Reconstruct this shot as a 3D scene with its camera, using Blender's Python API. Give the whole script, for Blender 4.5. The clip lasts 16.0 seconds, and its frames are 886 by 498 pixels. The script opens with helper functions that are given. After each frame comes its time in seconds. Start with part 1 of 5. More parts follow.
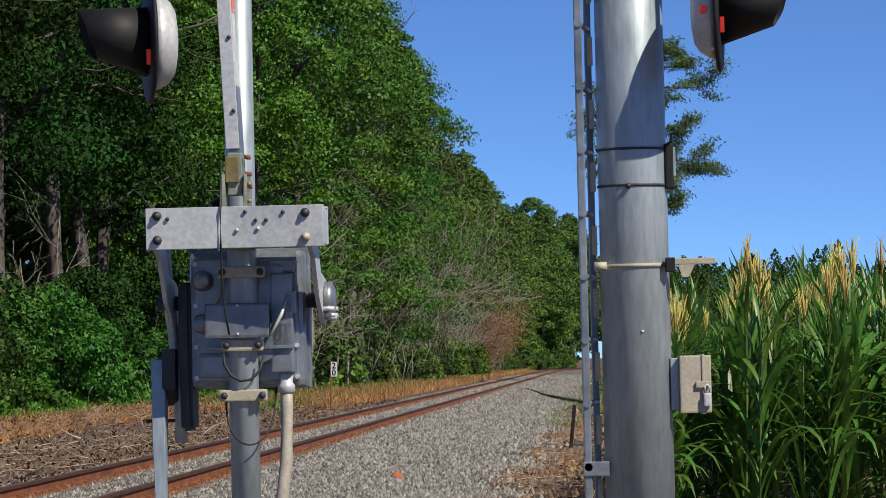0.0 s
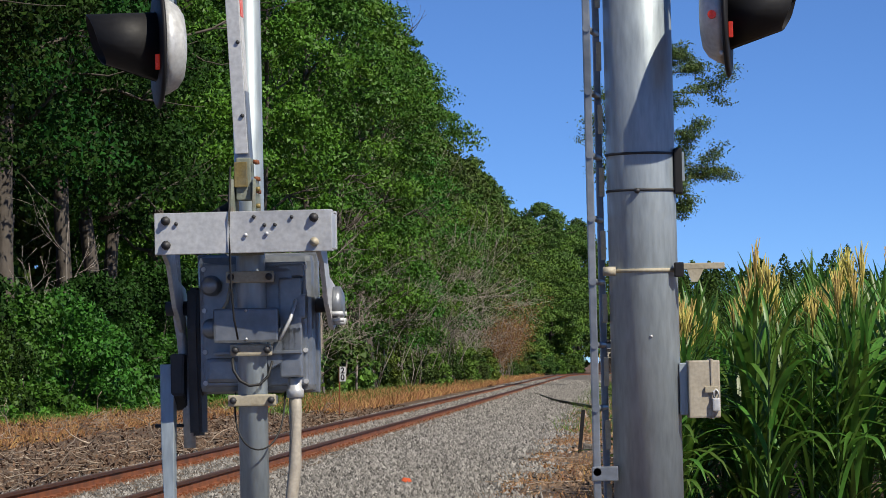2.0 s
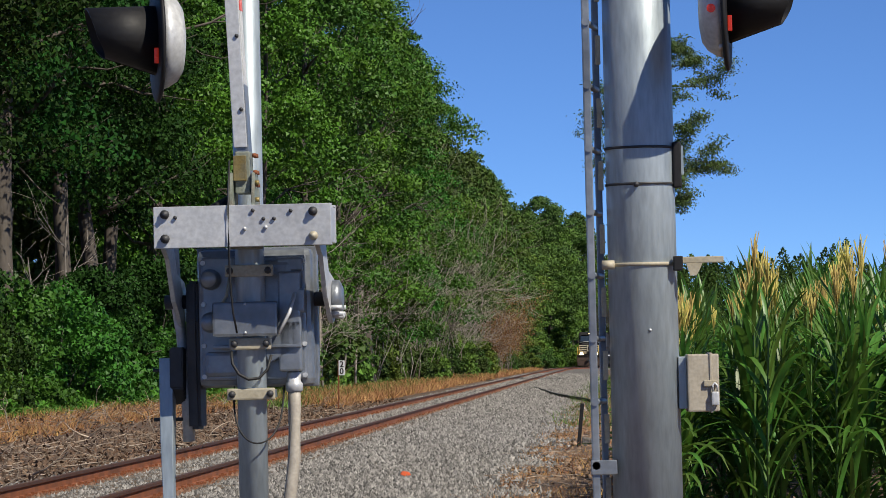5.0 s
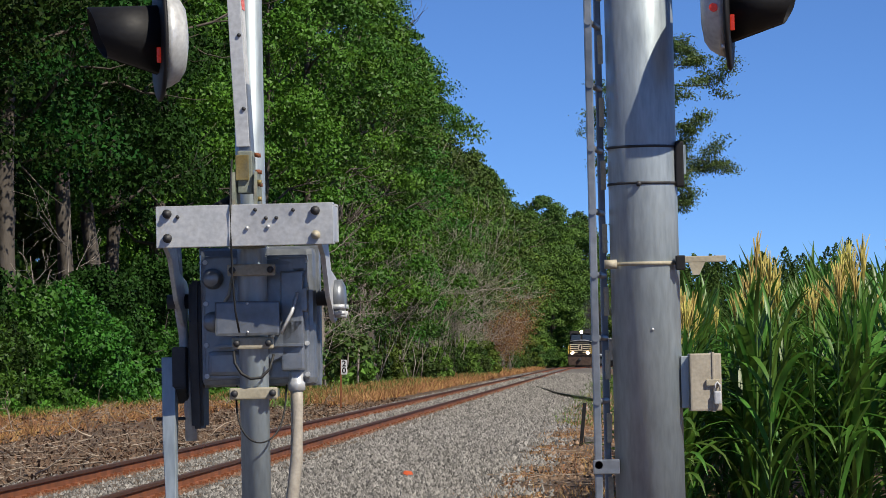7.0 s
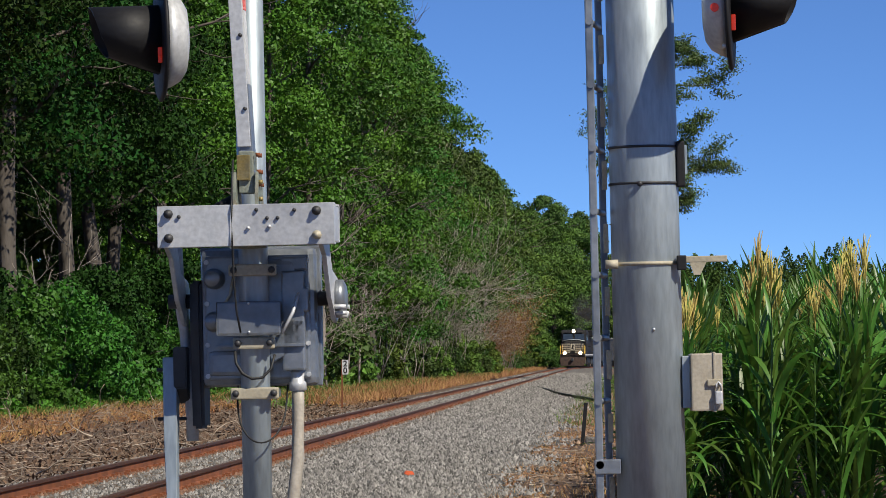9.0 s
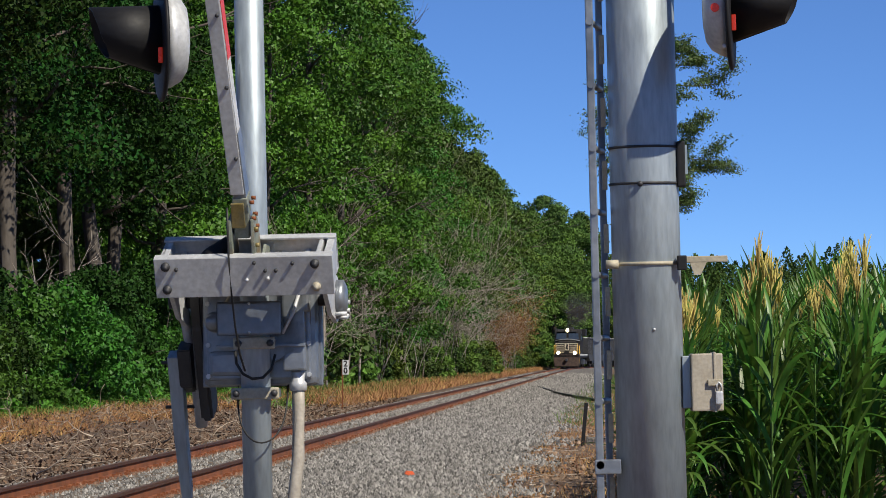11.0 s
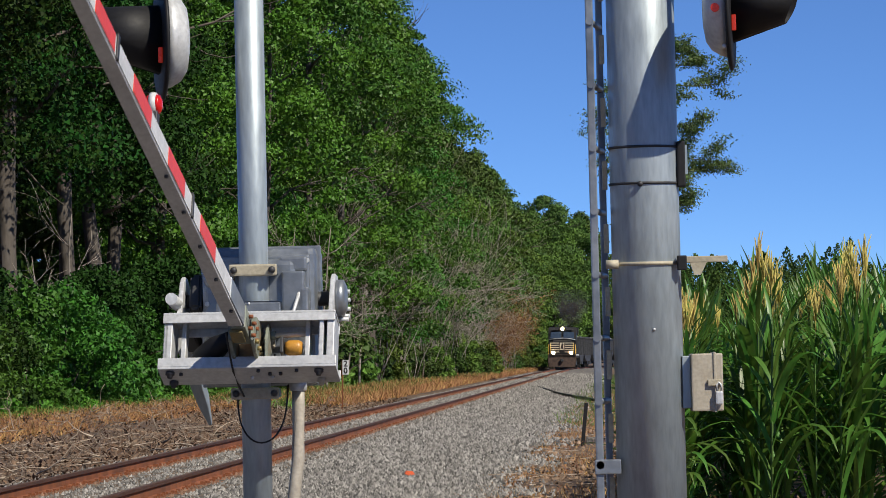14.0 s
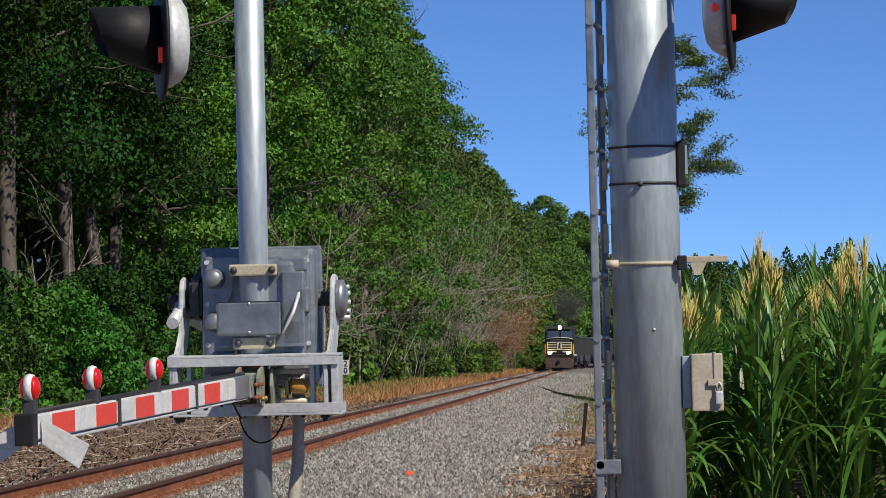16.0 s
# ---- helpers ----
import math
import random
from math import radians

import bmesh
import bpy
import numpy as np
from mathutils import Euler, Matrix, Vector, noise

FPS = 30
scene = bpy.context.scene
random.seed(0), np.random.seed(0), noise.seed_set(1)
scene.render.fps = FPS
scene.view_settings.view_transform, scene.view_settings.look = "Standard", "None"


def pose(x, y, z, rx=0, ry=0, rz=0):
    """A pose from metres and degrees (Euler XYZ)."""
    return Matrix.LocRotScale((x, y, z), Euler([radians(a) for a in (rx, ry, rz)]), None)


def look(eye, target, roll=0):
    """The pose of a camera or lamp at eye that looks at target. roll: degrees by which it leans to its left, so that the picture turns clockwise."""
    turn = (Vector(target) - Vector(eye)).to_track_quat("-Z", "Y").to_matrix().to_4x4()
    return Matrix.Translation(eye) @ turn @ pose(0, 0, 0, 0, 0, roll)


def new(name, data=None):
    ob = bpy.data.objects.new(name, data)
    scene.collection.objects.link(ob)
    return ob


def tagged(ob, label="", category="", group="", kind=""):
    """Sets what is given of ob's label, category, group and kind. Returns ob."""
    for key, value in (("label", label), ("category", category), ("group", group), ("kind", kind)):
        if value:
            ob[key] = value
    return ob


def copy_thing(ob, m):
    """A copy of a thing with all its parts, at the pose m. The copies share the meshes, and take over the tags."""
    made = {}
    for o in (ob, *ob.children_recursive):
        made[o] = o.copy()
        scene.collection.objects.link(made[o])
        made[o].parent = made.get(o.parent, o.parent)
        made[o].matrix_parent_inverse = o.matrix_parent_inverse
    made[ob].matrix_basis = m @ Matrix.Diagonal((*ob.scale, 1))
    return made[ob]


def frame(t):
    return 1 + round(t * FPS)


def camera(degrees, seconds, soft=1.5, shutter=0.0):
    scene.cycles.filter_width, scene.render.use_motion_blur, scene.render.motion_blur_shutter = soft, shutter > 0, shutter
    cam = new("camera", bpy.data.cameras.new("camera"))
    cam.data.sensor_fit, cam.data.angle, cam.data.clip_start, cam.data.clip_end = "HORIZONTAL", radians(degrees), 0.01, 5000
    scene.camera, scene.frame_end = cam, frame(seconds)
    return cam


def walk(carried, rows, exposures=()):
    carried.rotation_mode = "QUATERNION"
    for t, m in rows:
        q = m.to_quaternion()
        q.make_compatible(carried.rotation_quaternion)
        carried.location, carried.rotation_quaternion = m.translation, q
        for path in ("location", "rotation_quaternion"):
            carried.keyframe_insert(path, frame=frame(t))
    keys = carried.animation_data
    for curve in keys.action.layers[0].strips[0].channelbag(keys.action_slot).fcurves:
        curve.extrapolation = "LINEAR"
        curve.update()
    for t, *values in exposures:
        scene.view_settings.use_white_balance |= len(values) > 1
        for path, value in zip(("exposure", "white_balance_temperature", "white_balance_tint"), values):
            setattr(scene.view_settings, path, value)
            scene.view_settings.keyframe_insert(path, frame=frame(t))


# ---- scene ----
cam = camera(14.89, 16.0, soft=0.75, shutter=0.5)
EYE = (0.0, 0.0, 1.7)
# seconds, drift of the view to the side and up, in thousandths of the focal length
DRIFT = [(0.0, 3.45, 0.58), (0.5, 3.12, 0.85), (1.0, 2.4, 1.27), (1.5, 1.6, 1.77), (2.0, 0.87, 2.02),
         (2.5, 0.95, 2.02), (3.0, 2.0, 1.77), (3.5, 2.4, 1.27), (4.0, 2.1, 0.77), (4.6, 1.5, 0.35), (5.4, 0.9, 0.05),
         (6.5, 0.55, 0.0), (7.0, 0.45, -0.03), (7.5, 0.32, -0.03), (8.0, 0.25, -0.03), (8.5, 0.22, -0.03), (9.0, 0.1, -0.03),
         (11.5, 0.0, 0.0), (14.0, 0.0, 0.0), (16.0, 0.0, 0.0)]
walk(cam, [(t, look(EYE, (a, 1000.0, 1.7 + 31.17 + b))) for t, a, b in DRIFT],
     exposures=[(0.0, 0.13, 6950, 8), (16.0, 0.13, 6950, 8)])

# ---- light: clear morning, sun high behind the camera's right shoulder ----
SUN_AZ, SUN_EL = radians(134), radians(46)
sun_dir = Vector((math.sin(SUN_AZ) * math.cos(SUN_EL), math.cos(SUN_AZ) * math.cos(SUN_EL), math.sin(SUN_EL)))
world = bpy.data.worlds.new("sky")
scene.world = world
world.use_nodes = True
wn = world.node_tree.nodes
sky = wn.new("ShaderNodeTexSky")
sky.sky_type, sky.sun_disc = "NISHITA", False
sky.sun_elevation, sky.sun_rotation = SUN_EL, SUN_AZ
sky.air_density, sky.dust_density, sky.ozone_density, sky.altitude = 1.0, 0.0, 10.0, 8000
world.node_tree.links.new(sky.outputs[0], wn["Background"].inputs[0])
wn["Background"].inputs[1].default_value = 0.122
sun = new("sun", bpy.data.lights.new("sun", "SUN"))
sun.data.energy, sun.data.angle, sun.data.color = 5.0, radians(0.53), (1.0, 0.95, 0.87)
sun.matrix_world = look(sun_dir * 50, (0, 0, 0))


# ---- materials ----
DEPTH = 0.85  # one factor on all base colours


def material(name, a, b, scale=8.0, rough=0.6, metal=0.0, bump=0.15, bump_scale=None, c=None, island=0.0, obj=0.0,
             coat=0.0, spec=0.5, translucent=0.0, stretch=(1, 1, 1)):
    """Two colours mixed by coarse and fine noise; c: a third colour in patches."""
    m = bpy.data.materials.new(name)
    m.use_nodes = True
    a, b, c = (tuple(DEPTH * v for v in q) if q else q for q in (a, b, c))
    nt = m.node_tree
    n, l = nt.nodes, nt.links
    p = n["Principled BSDF"]
    tc = n.new("ShaderNodeTexCoord")
    mp = n.new("ShaderNodeMapping")
    mp.inputs["Scale"].default_value = stretch
    l.new(tc.outputs["Object"], mp.inputs[0])

    def noise_node(s, detail=6.0):
        q = n.new("ShaderNodeTexNoise")
        q.inputs["Scale"].default_value, q.inputs["Detail"].default_value = s, detail
        l.new(mp.outputs[0], q.inputs["Vector"])
        return q

    def mix(fac, x, y):
        q = n.new("ShaderNodeMix")
        q.data_type = "RGBA"
        l.new(fac, q.inputs["Factor"])
        for sock, val in ((q.inputs["A"], x), (q.inputs["B"], y)):
            if isinstance(val, tuple):
                sock.default_value = (*val, 1)
            else:
                l.new(val, sock)
        return q.outputs["Result"]

    def ramp(src, lo, hi):
        q = n.new("ShaderNodeMapRange")
        q.inputs["From Min"].default_value, q.inputs["From Max"].default_value = lo, hi
        l.new(src, q.inputs["Value"])
        return q.outputs[0]

    coarse, fine = noise_node(scale), noise_node(scale * 7)
    col = mix(ramp(coarse.outputs[0], 0.3, 0.7), a, b)
    if c:
        col = mix(ramp(noise_node(scale * 0.35).outputs[0], 0.52, 0.66), col, c)
    hs = n.new("ShaderNodeHueSaturation")
    l.new(col, hs.inputs["Color"])
    val = ramp(fine.outputs[0], 0.2, 0.8)
    q = n.new("ShaderNodeMath")
    q.operation = "MULTIPLY_ADD"
    l.new(val, q.inputs[0])
    q.inputs[1].default_value, q.inputs[2].default_value = 0.4, 0.8
    out = q.outputs[0]
    for amount, make, sock in ((island, "ShaderNodeNewGeometry", "Random Per Island"), (obj, "ShaderNodeObjectInfo", "Random")):
        if amount:
            g = n.new(make)
            q2 = n.new("ShaderNodeMath")
            q2.operation = "MULTIPLY_ADD"
            l.new(g.outputs[sock], q2.inputs[0])
            q2.inputs[1].default_value, q2.inputs[2].default_value = amount * 2, 1 - amount
            q3 = n.new("ShaderNodeMath")
            q3.operation = "MULTIPLY"
            l.new(out, q3.inputs[0]), l.new(q2.outputs[0], q3.inputs[1])
            out = q3.outputs[0]
            if translucent:
                q4 = n.new("ShaderNodeMath")
                q4.operation = "MULTIPLY_ADD"
                l.new(g.outputs[sock], q4.inputs[0])
                q4.inputs[1].default_value, q4.inputs[2].default_value = 0.05, 0.475
                l.new(q4.outputs[0], hs.inputs["Hue"])
    l.new(out, hs.inputs["Value"])
    l.new(hs.outputs[0], p.inputs["Base Color"])
    p.inputs["Metallic"].default_value = metal
    p.inputs["Specular IOR Level"].default_value = spec
    p.inputs["Coat Weight"].default_value = coat
    r = n.new("ShaderNodeMath")
    r.operation = "MULTIPLY_ADD"
    l.new(fine.outputs[0], r.inputs[0])
    r.inputs[1].default_value, r.inputs[2].default_value = 0.25, max(0.02, rough - 0.125)
    l.new(r.outputs[0], p.inputs["Roughness"])
    if bump:
        bp = n.new("ShaderNodeBump")
        bp.inputs["Strength"].default_value, bp.inputs["Distance"].default_value = bump, 0.02
        src = noise_node(bump_scale or scale * 4, 8.0)
        l.new(src.outputs[0], bp.inputs["Height"])
        l.new(bp.outputs[0], p.inputs["Normal"])
    if translucent:
        tr = n.new("ShaderNodeBsdfTranslucent")
        l.new(hs.outputs[0], tr.inputs[0])
        ms = n.new("ShaderNodeMixShader")
        ms.inputs[0].default_value = translucent
        l.new(p.outputs[0], ms.inputs[1]), l.new(tr.outputs[0], ms.inputs[2])
        l.new(ms.outputs[0], n["Material Output"].inputs[0])
    return m


def glow(name, colour, strength, base=None):
    m = material(name, base or colour, base or colour, bump=0, rough=0.25)
    p = m.node_tree.nodes["Principled BSDF"]
    p.inputs["Emission Color"].default_value, p.inputs["Emission Strength"].default_value = (*colour, 1), strength
    return m


# grey steel with the blue of the reflected sky mixed into its colour
M_GALV = material("galvanised_steel", (0.34, 0.405, 0.455), (0.46, 0.525, 0.57), 2.2, 0.45, 0.4, 0.08, c=(0.27, 0.33, 0.375), stretch=(3, 3, 0.6))
M_ALU = material("painted_aluminium", (0.58, 0.595, 0.61), (0.7, 0.71, 0.72), 6, 0.42, 0.25, 0.05, c=(0.5, 0.51, 0.53))
# grey lowered so the colour carries part of the shade on the housing
M_BOX = material("cast_grey_housing", (0.2, 0.228, 0.262), (0.38, 0.4, 0.425), 3.5, 0.38, 0.55, 0.15, c=(0.15, 0.165, 0.19))
M_TAN = material("tan_bracket", (0.42, 0.37, 0.27), (0.52, 0.47, 0.36), 9, 0.6, 0.1, 0.1)
M_CONDUIT = material("tan_plastic_conduit", (0.4, 0.36, 0.3), (0.5, 0.45, 0.38), 9, 0.5, 0, 0.05)
M_BLACK = material("black_paint", (0.01, 0.01, 0.012), (0.018, 0.018, 0.02), 6, 0.6, 0, 0.05, spec=0.3)
M_DARK = material("weathered_dark_steel", (0.035, 0.037, 0.04), (0.07, 0.07, 0.075), 6, 0.55, 0.3, 0.1)
M_RUBBER = material("black_cable", (0.012, 0.012, 0.012), (0.02, 0.02, 0.02), 20, 0.6, 0, 0.0)
M_WHITE = material("white_paint", (0.58, 0.59, 0.6), (0.74, 0.74, 0.74), 9, 0.45, 0, 0.03)
M_REDREF = material("red_reflective_sheet", (0.75, 0.045, 0.02), (0.85, 0.07, 0.03), 30, 0.4, 0, 0.02)
M_LENS = glow("red_lens", (1.0, 0.02, 0.02), 0.15, (0.5, 0.008, 0.01))
M_LENSON = glow("orange_red_lens", (1.0, 0.06, 0.02), 0.12, (0.45, 0.03, 0.012))
M_YELLOW = material("yellow_paint", (0.6, 0.38, 0.05), (0.75, 0.5, 0.1), 12, 0.5, 0, 0.05)
M_BEIGE = material("beige_box_paint", (0.42, 0.37, 0.29), (0.5, 0.45, 0.36), 9, 0.5, 0, 0.05)
M_RUST = material("rusty_rail_steel", (0.155, 0.048, 0.018), (0.28, 0.088, 0.032), 3, 0.8, 0.0, 0.25, c=(0.13, 0.045, 0.02))
M_RAILTOP = material("worn_rail_top", (0.1, 0.058, 0.04), (0.17, 0.105, 0.075), 3, 0.55, 0.4, 0.05)
M_RAILHEAD = material("dark_rail_head", (0.055, 0.024, 0.015), (0.1, 0.04, 0.022), 4, 0.7, 0.2, 0.2)
M_TIE = material("weathered_sleeper_wood", (0.1, 0.075, 0.055), (0.2, 0.15, 0.11), 5, 0.85, 0, 0.4)
# darker than the loose stones: shade of the gaps put into the base colour
M_BALLAST = material("crushed_granite", (0.075, 0.07, 0.066), (0.16, 0.15, 0.14), 14, 0.85, 0, 1.0, 30, c=(0.3, 0.26, 0.22))
M_STONE = material("granite_stone", (0.14, 0.132, 0.124), (0.3, 0.285, 0.268), 6, 0.8, 0, 0.3, 40, island=0.75)
M_SOIL = material("dry_soil", (0.125, 0.077, 0.048), (0.07, 0.045, 0.03), 1.2, 0.95, 0, 0.5, 30, c=(0.27, 0.17, 0.1))
M_DRY = material("dry_grass", (0.42, 0.19, 0.075), (0.48, 0.27, 0.115), 0.5, 0.8, 0, 0, island=0.3, translucent=0.2)
M_GRASS = material("green_grass", (0.1, 0.2, 0.03), (0.16, 0.24, 0.05), 0.8, 0.7, 0, 0, island=0.3, translucent=0.3)
M_LEAF = [material("leaf_green", (0.038, 0.112, 0.013), (0.06, 0.155, 0.019), 0.5, 0.5, 0, 0, island=0.35, obj=0.2, translucent=0.12, spec=0.22),
          # leaf green darkened: the near-left forest's shade is put into the colour
          material("leaf_green_shaded", (0.014, 0.044, 0.008), (0.025, 0.07, 0.011), 0.5, 0.6, 0, 0, island=0.5, obj=0.2, translucent=0.1, spec=0.1),
          material("leaf_bright_green", (0.056, 0.16, 0.016), (0.085, 0.21, 0.022), 0.5, 0.5, 0, 0, island=0.3, obj=0.15, translucent=0.12, spec=0.22)]
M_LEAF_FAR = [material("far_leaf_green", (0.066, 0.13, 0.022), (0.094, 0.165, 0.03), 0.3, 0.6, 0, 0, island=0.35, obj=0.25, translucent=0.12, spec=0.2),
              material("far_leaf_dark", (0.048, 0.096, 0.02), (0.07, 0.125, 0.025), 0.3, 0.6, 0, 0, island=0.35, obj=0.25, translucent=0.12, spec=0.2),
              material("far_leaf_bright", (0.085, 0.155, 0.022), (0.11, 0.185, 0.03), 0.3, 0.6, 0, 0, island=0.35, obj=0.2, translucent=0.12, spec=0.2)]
M_PINE = material("pine_needles", (0.075, 0.13, 0.026), (0.115, 0.175, 0.038), 0.6, 0.6, 0, 0, island=0.35, translucent=0.15)
M_DEADLEAF = material("brown_dead_foliage", (0.22, 0.1, 0.035), (0.3, 0.15, 0.055), 0.8, 0.8, 0, 0, island=0.35, translucent=0.2)
M_BARK = material("grey_bark", (0.065, 0.053, 0.043), (0.13, 0.112, 0.096), 4, 0.9, 0, 0.8, 12, stretch=(1, 1, 0.25))
M_TWIG = material("bare_grey_twigs", (0.27, 0.23, 0.2), (0.4, 0.355, 0.315), 6, 0.85, 0, 0.1, island=0.3)
M_STICK = material("dead_ground_sticks", (0.2, 0.145, 0.105), (0.46, 0.38, 0.3), 6, 0.85, 0, 0.1, island=0.4)
M_LITTERLEAF = material("fallen_leaf_litter", (0.08, 0.045, 0.028), (0.17, 0.1, 0.062), 2, 0.9, 0, 0, island=0.5)
M_CLOD = material("brown_soil_clods", (0.095, 0.06, 0.04), (0.2, 0.132, 0.088), 5, 0.95, 0, 0.3, 30, island=0.5)
M_PATH = material("pale_path_clods", (0.17, 0.108, 0.07), (0.32, 0.215, 0.145), 5, 0.95, 0, 0.3, 30, island=0.45)
M_CORNLEAF = material("corn_leaf", (0.07, 0.178, 0.026), (0.125, 0.26, 0.042), 2.0, 0.42, 0, 0.1, obj=0.3, translucent=0.32)
M_CORNSTUFF = material("corn_leaf_far", (0.07, 0.178, 0.026), (0.125, 0.26, 0.042), 2.0, 0.42, 0, 0.0, island=0.3, translucent=0.32)
M_STALK = material("corn_stalk", (0.07, 0.16, 0.03), (0.12, 0.21, 0.045), 6, 0.5, 0, 0.1)
M_TASSEL = material("corn_tassel", (0.52, 0.41, 0.1), (0.66, 0.54, 0.17), 9, 0.8, 0, 0.2, island=0.2, obj=0.15, translucent=0.25)
M_CREAM = material("cream_paint", (0.6, 0.52, 0.4), (0.7, 0.62, 0.5), 8, 0.5, 0, 0.03)
M_HOLDER = material("green_grey_casting", (0.2, 0.23, 0.19), (0.32, 0.34, 0.28), 12, 0.6, 0.2, 0.1, c=(0.3, 0.2, 0.12))
M_PLOUGH = material("dusty_plough_steel", (0.05, 0.032, 0.026), (0.11, 0.07, 0.052), 3, 0.7, 0.1, 0.1)
# blue in this base colour stands in for sky mirrored in the panes
M_GLASS = material("sky_tinted_cab_glass", (0.04, 0.065, 0.11), (0.06, 0.09, 0.15), 5, 0.08, 0, 0, spec=0.8)
M_HEADLAMP = glow("lit_headlamp", (1.0, 0.74, 0.42), 16, (0.9, 0.85, 0.7))
M_COAL = material("coal_load", (0.3, 0.3, 0.3), (0.5, 0.5, 0.48), 3, 0.8, 0, 0.8)
M_CAR = material("dark_hopper_paint", (0.03, 0.032, 0.036), (0.05, 0.05, 0.055), 2, 0.6, 0, 0.1)
M_AMBER = material("amber_plastic", (0.5, 0.22, 0.03), (0.62, 0.32, 0.06), 12, 0.4, 0, 0.05)
M_BRASS = material("yellowed_brass_casting", (0.25, 0.185, 0.06), (0.36, 0.28, 0.12), 14, 0.5, 0.4, 0.1, c=(0.2, 0.19, 0.13))
M_LITTER = material("orange_plastic", (0.75, 0.12, 0.04), (0.8, 0.16, 0.06), 9, 0.5, 0, 0.1)
M_SMOKE = material("thin_exhaust_smoke", (0.06, 0.06, 0.065), (0.1, 0.1, 0.1), 1.0, 1.0, 0, 0)
smoke_nodes = M_SMOKE.node_tree
clear, blend = smoke_nodes.nodes.new("ShaderNodeBsdfTransparent"), smoke_nodes.nodes.new("ShaderNodeMixShader")
blend.inputs[0].default_value = 0.1
smoke_nodes.links.new(clear.outputs[0], blend.inputs[1])
smoke_nodes.links.new(smoke_nodes.nodes["Principled BSDF"].outputs[0], blend.inputs[2])
smoke_nodes.links.new(blend.outputs[0], smoke_nodes.nodes["Material Output"].inputs[0])
M_STAINED = material("rust_stained_stone", (0.17, 0.085, 0.05), (0.26, 0.15, 0.1), 6, 0.85, 0, 0.3, 40, island=0.4)


# ---- mesh helpers ----
def part(name, bm, material, parent=None, label="", smooth=False):
    """One mesh object from a bmesh or from (verts, faces), under its thing."""
    me = bpy.data.meshes.new(name)
    if isinstance(bm, tuple):
        me.from_pydata([tuple(v) for v in bm[0]], [], [tuple(f) for f in bm[1]])
    elif isinstance(bm, bpy.types.Mesh):
        me = bm
    else:
        bmesh.ops.recalc_face_normals(bm, faces=bm.faces)
        bm.to_mesh(me)
        bm.free()
    if not me.materials:
        for q in (material if isinstance(material, (list, tuple)) else (material,)):
            me.materials.append(q)
    if smooth:
        me.polygons.foreach_set("use_smooth", [True] * len(me.polygons))
    ob = new(name, me)
    if parent:
        ob.parent = parent
    if label:
        tagged(ob, label)
    return ob


def thing(name, m, label, category, group="", kind=""):
    ob = new(name)
    ob.empty_display_size = 0.2
    ob.matrix_world = m
    return tagged(ob, label, category, group, kind)


def block(x0, y0, z0, x1, y1, z1, bevel=0.0, bm=None, m=None):
    bm = bm or bmesh.new()
    vs = [bm.verts.new((x, y, z)) for x in (x0, x1) for y in (y0, y1) for z in (z0, z1)]
    fs = [bm.faces.new([vs[i] for i in q]) for q in ((0, 1, 3, 2), (4, 6, 7, 5), (0, 4, 5, 1), (2, 3, 7, 6), (0, 2, 6, 4), (1, 5, 7, 3))]
    if m:
        for v in vs:
            v.co = m @ v.co
    if bevel:
        es = {e for f in fs for e in f.edges}
        bmesh.ops.bevel(bm, geom=list(es), offset=bevel, segments=2, affect="EDGES", profile=0.6)
    return bm


def rod(p0, p1, r0, r1=None, n=12, bm=None, caps=True):
    bm = bm or bmesh.new()
    r1 = r0 if r1 is None else r1
    p0, p1 = Vector(p0), Vector(p1)
    q = (p1 - p0).to_track_quat("Z", "Y")
    rings = []
    for p, r in ((p0, r0), (p1, r1)):
        rings.append([bm.verts.new(p + q @ Vector((r * math.cos(2 * math.pi * i / n), r * math.sin(2 * math.pi * i / n), 0))) for i in range(n)])
    for i in range(n):
        f = bm.faces.new((rings[0][i], rings[0][(i + 1) % n], rings[1][(i + 1) % n], rings[1][i]))
        f.smooth = n > 6
    if caps:
        bm.faces.new(rings[0][::-1]), bm.faces.new(rings[1])
    return bm


def tube(points, radii, n=8, bm=None):
    """A smooth pipe through points."""
    bm = bm or bmesh.new()
    pts = [Vector(p) for p in points]
    if not isinstance(radii, (list, tuple)):
        radii = [radii] * len(pts)
    rings = []
    for i, p in enumerate(pts):
        d = pts[min(i + 1, len(pts) - 1)] - pts[max(i - 1, 0)]
        q = d.to_track_quat("Z", "Y")
        rings.append([bm.verts.new(p + q @ Vector((radii[i] * math.cos(2 * math.pi * k / n), radii[i] * math.sin(2 * math.pi * k / n), 0))) for k in range(n)])
    for a, b in zip(rings, rings[1:]):
        for k in range(n):
            f = bm.faces.new((a[k], a[(k + 1) % n], b[(k + 1) % n], b[k]))
            f.smooth = True
    bm.faces.new(rings[0][::-1]), bm.faces.new(rings[-1])
    return bm


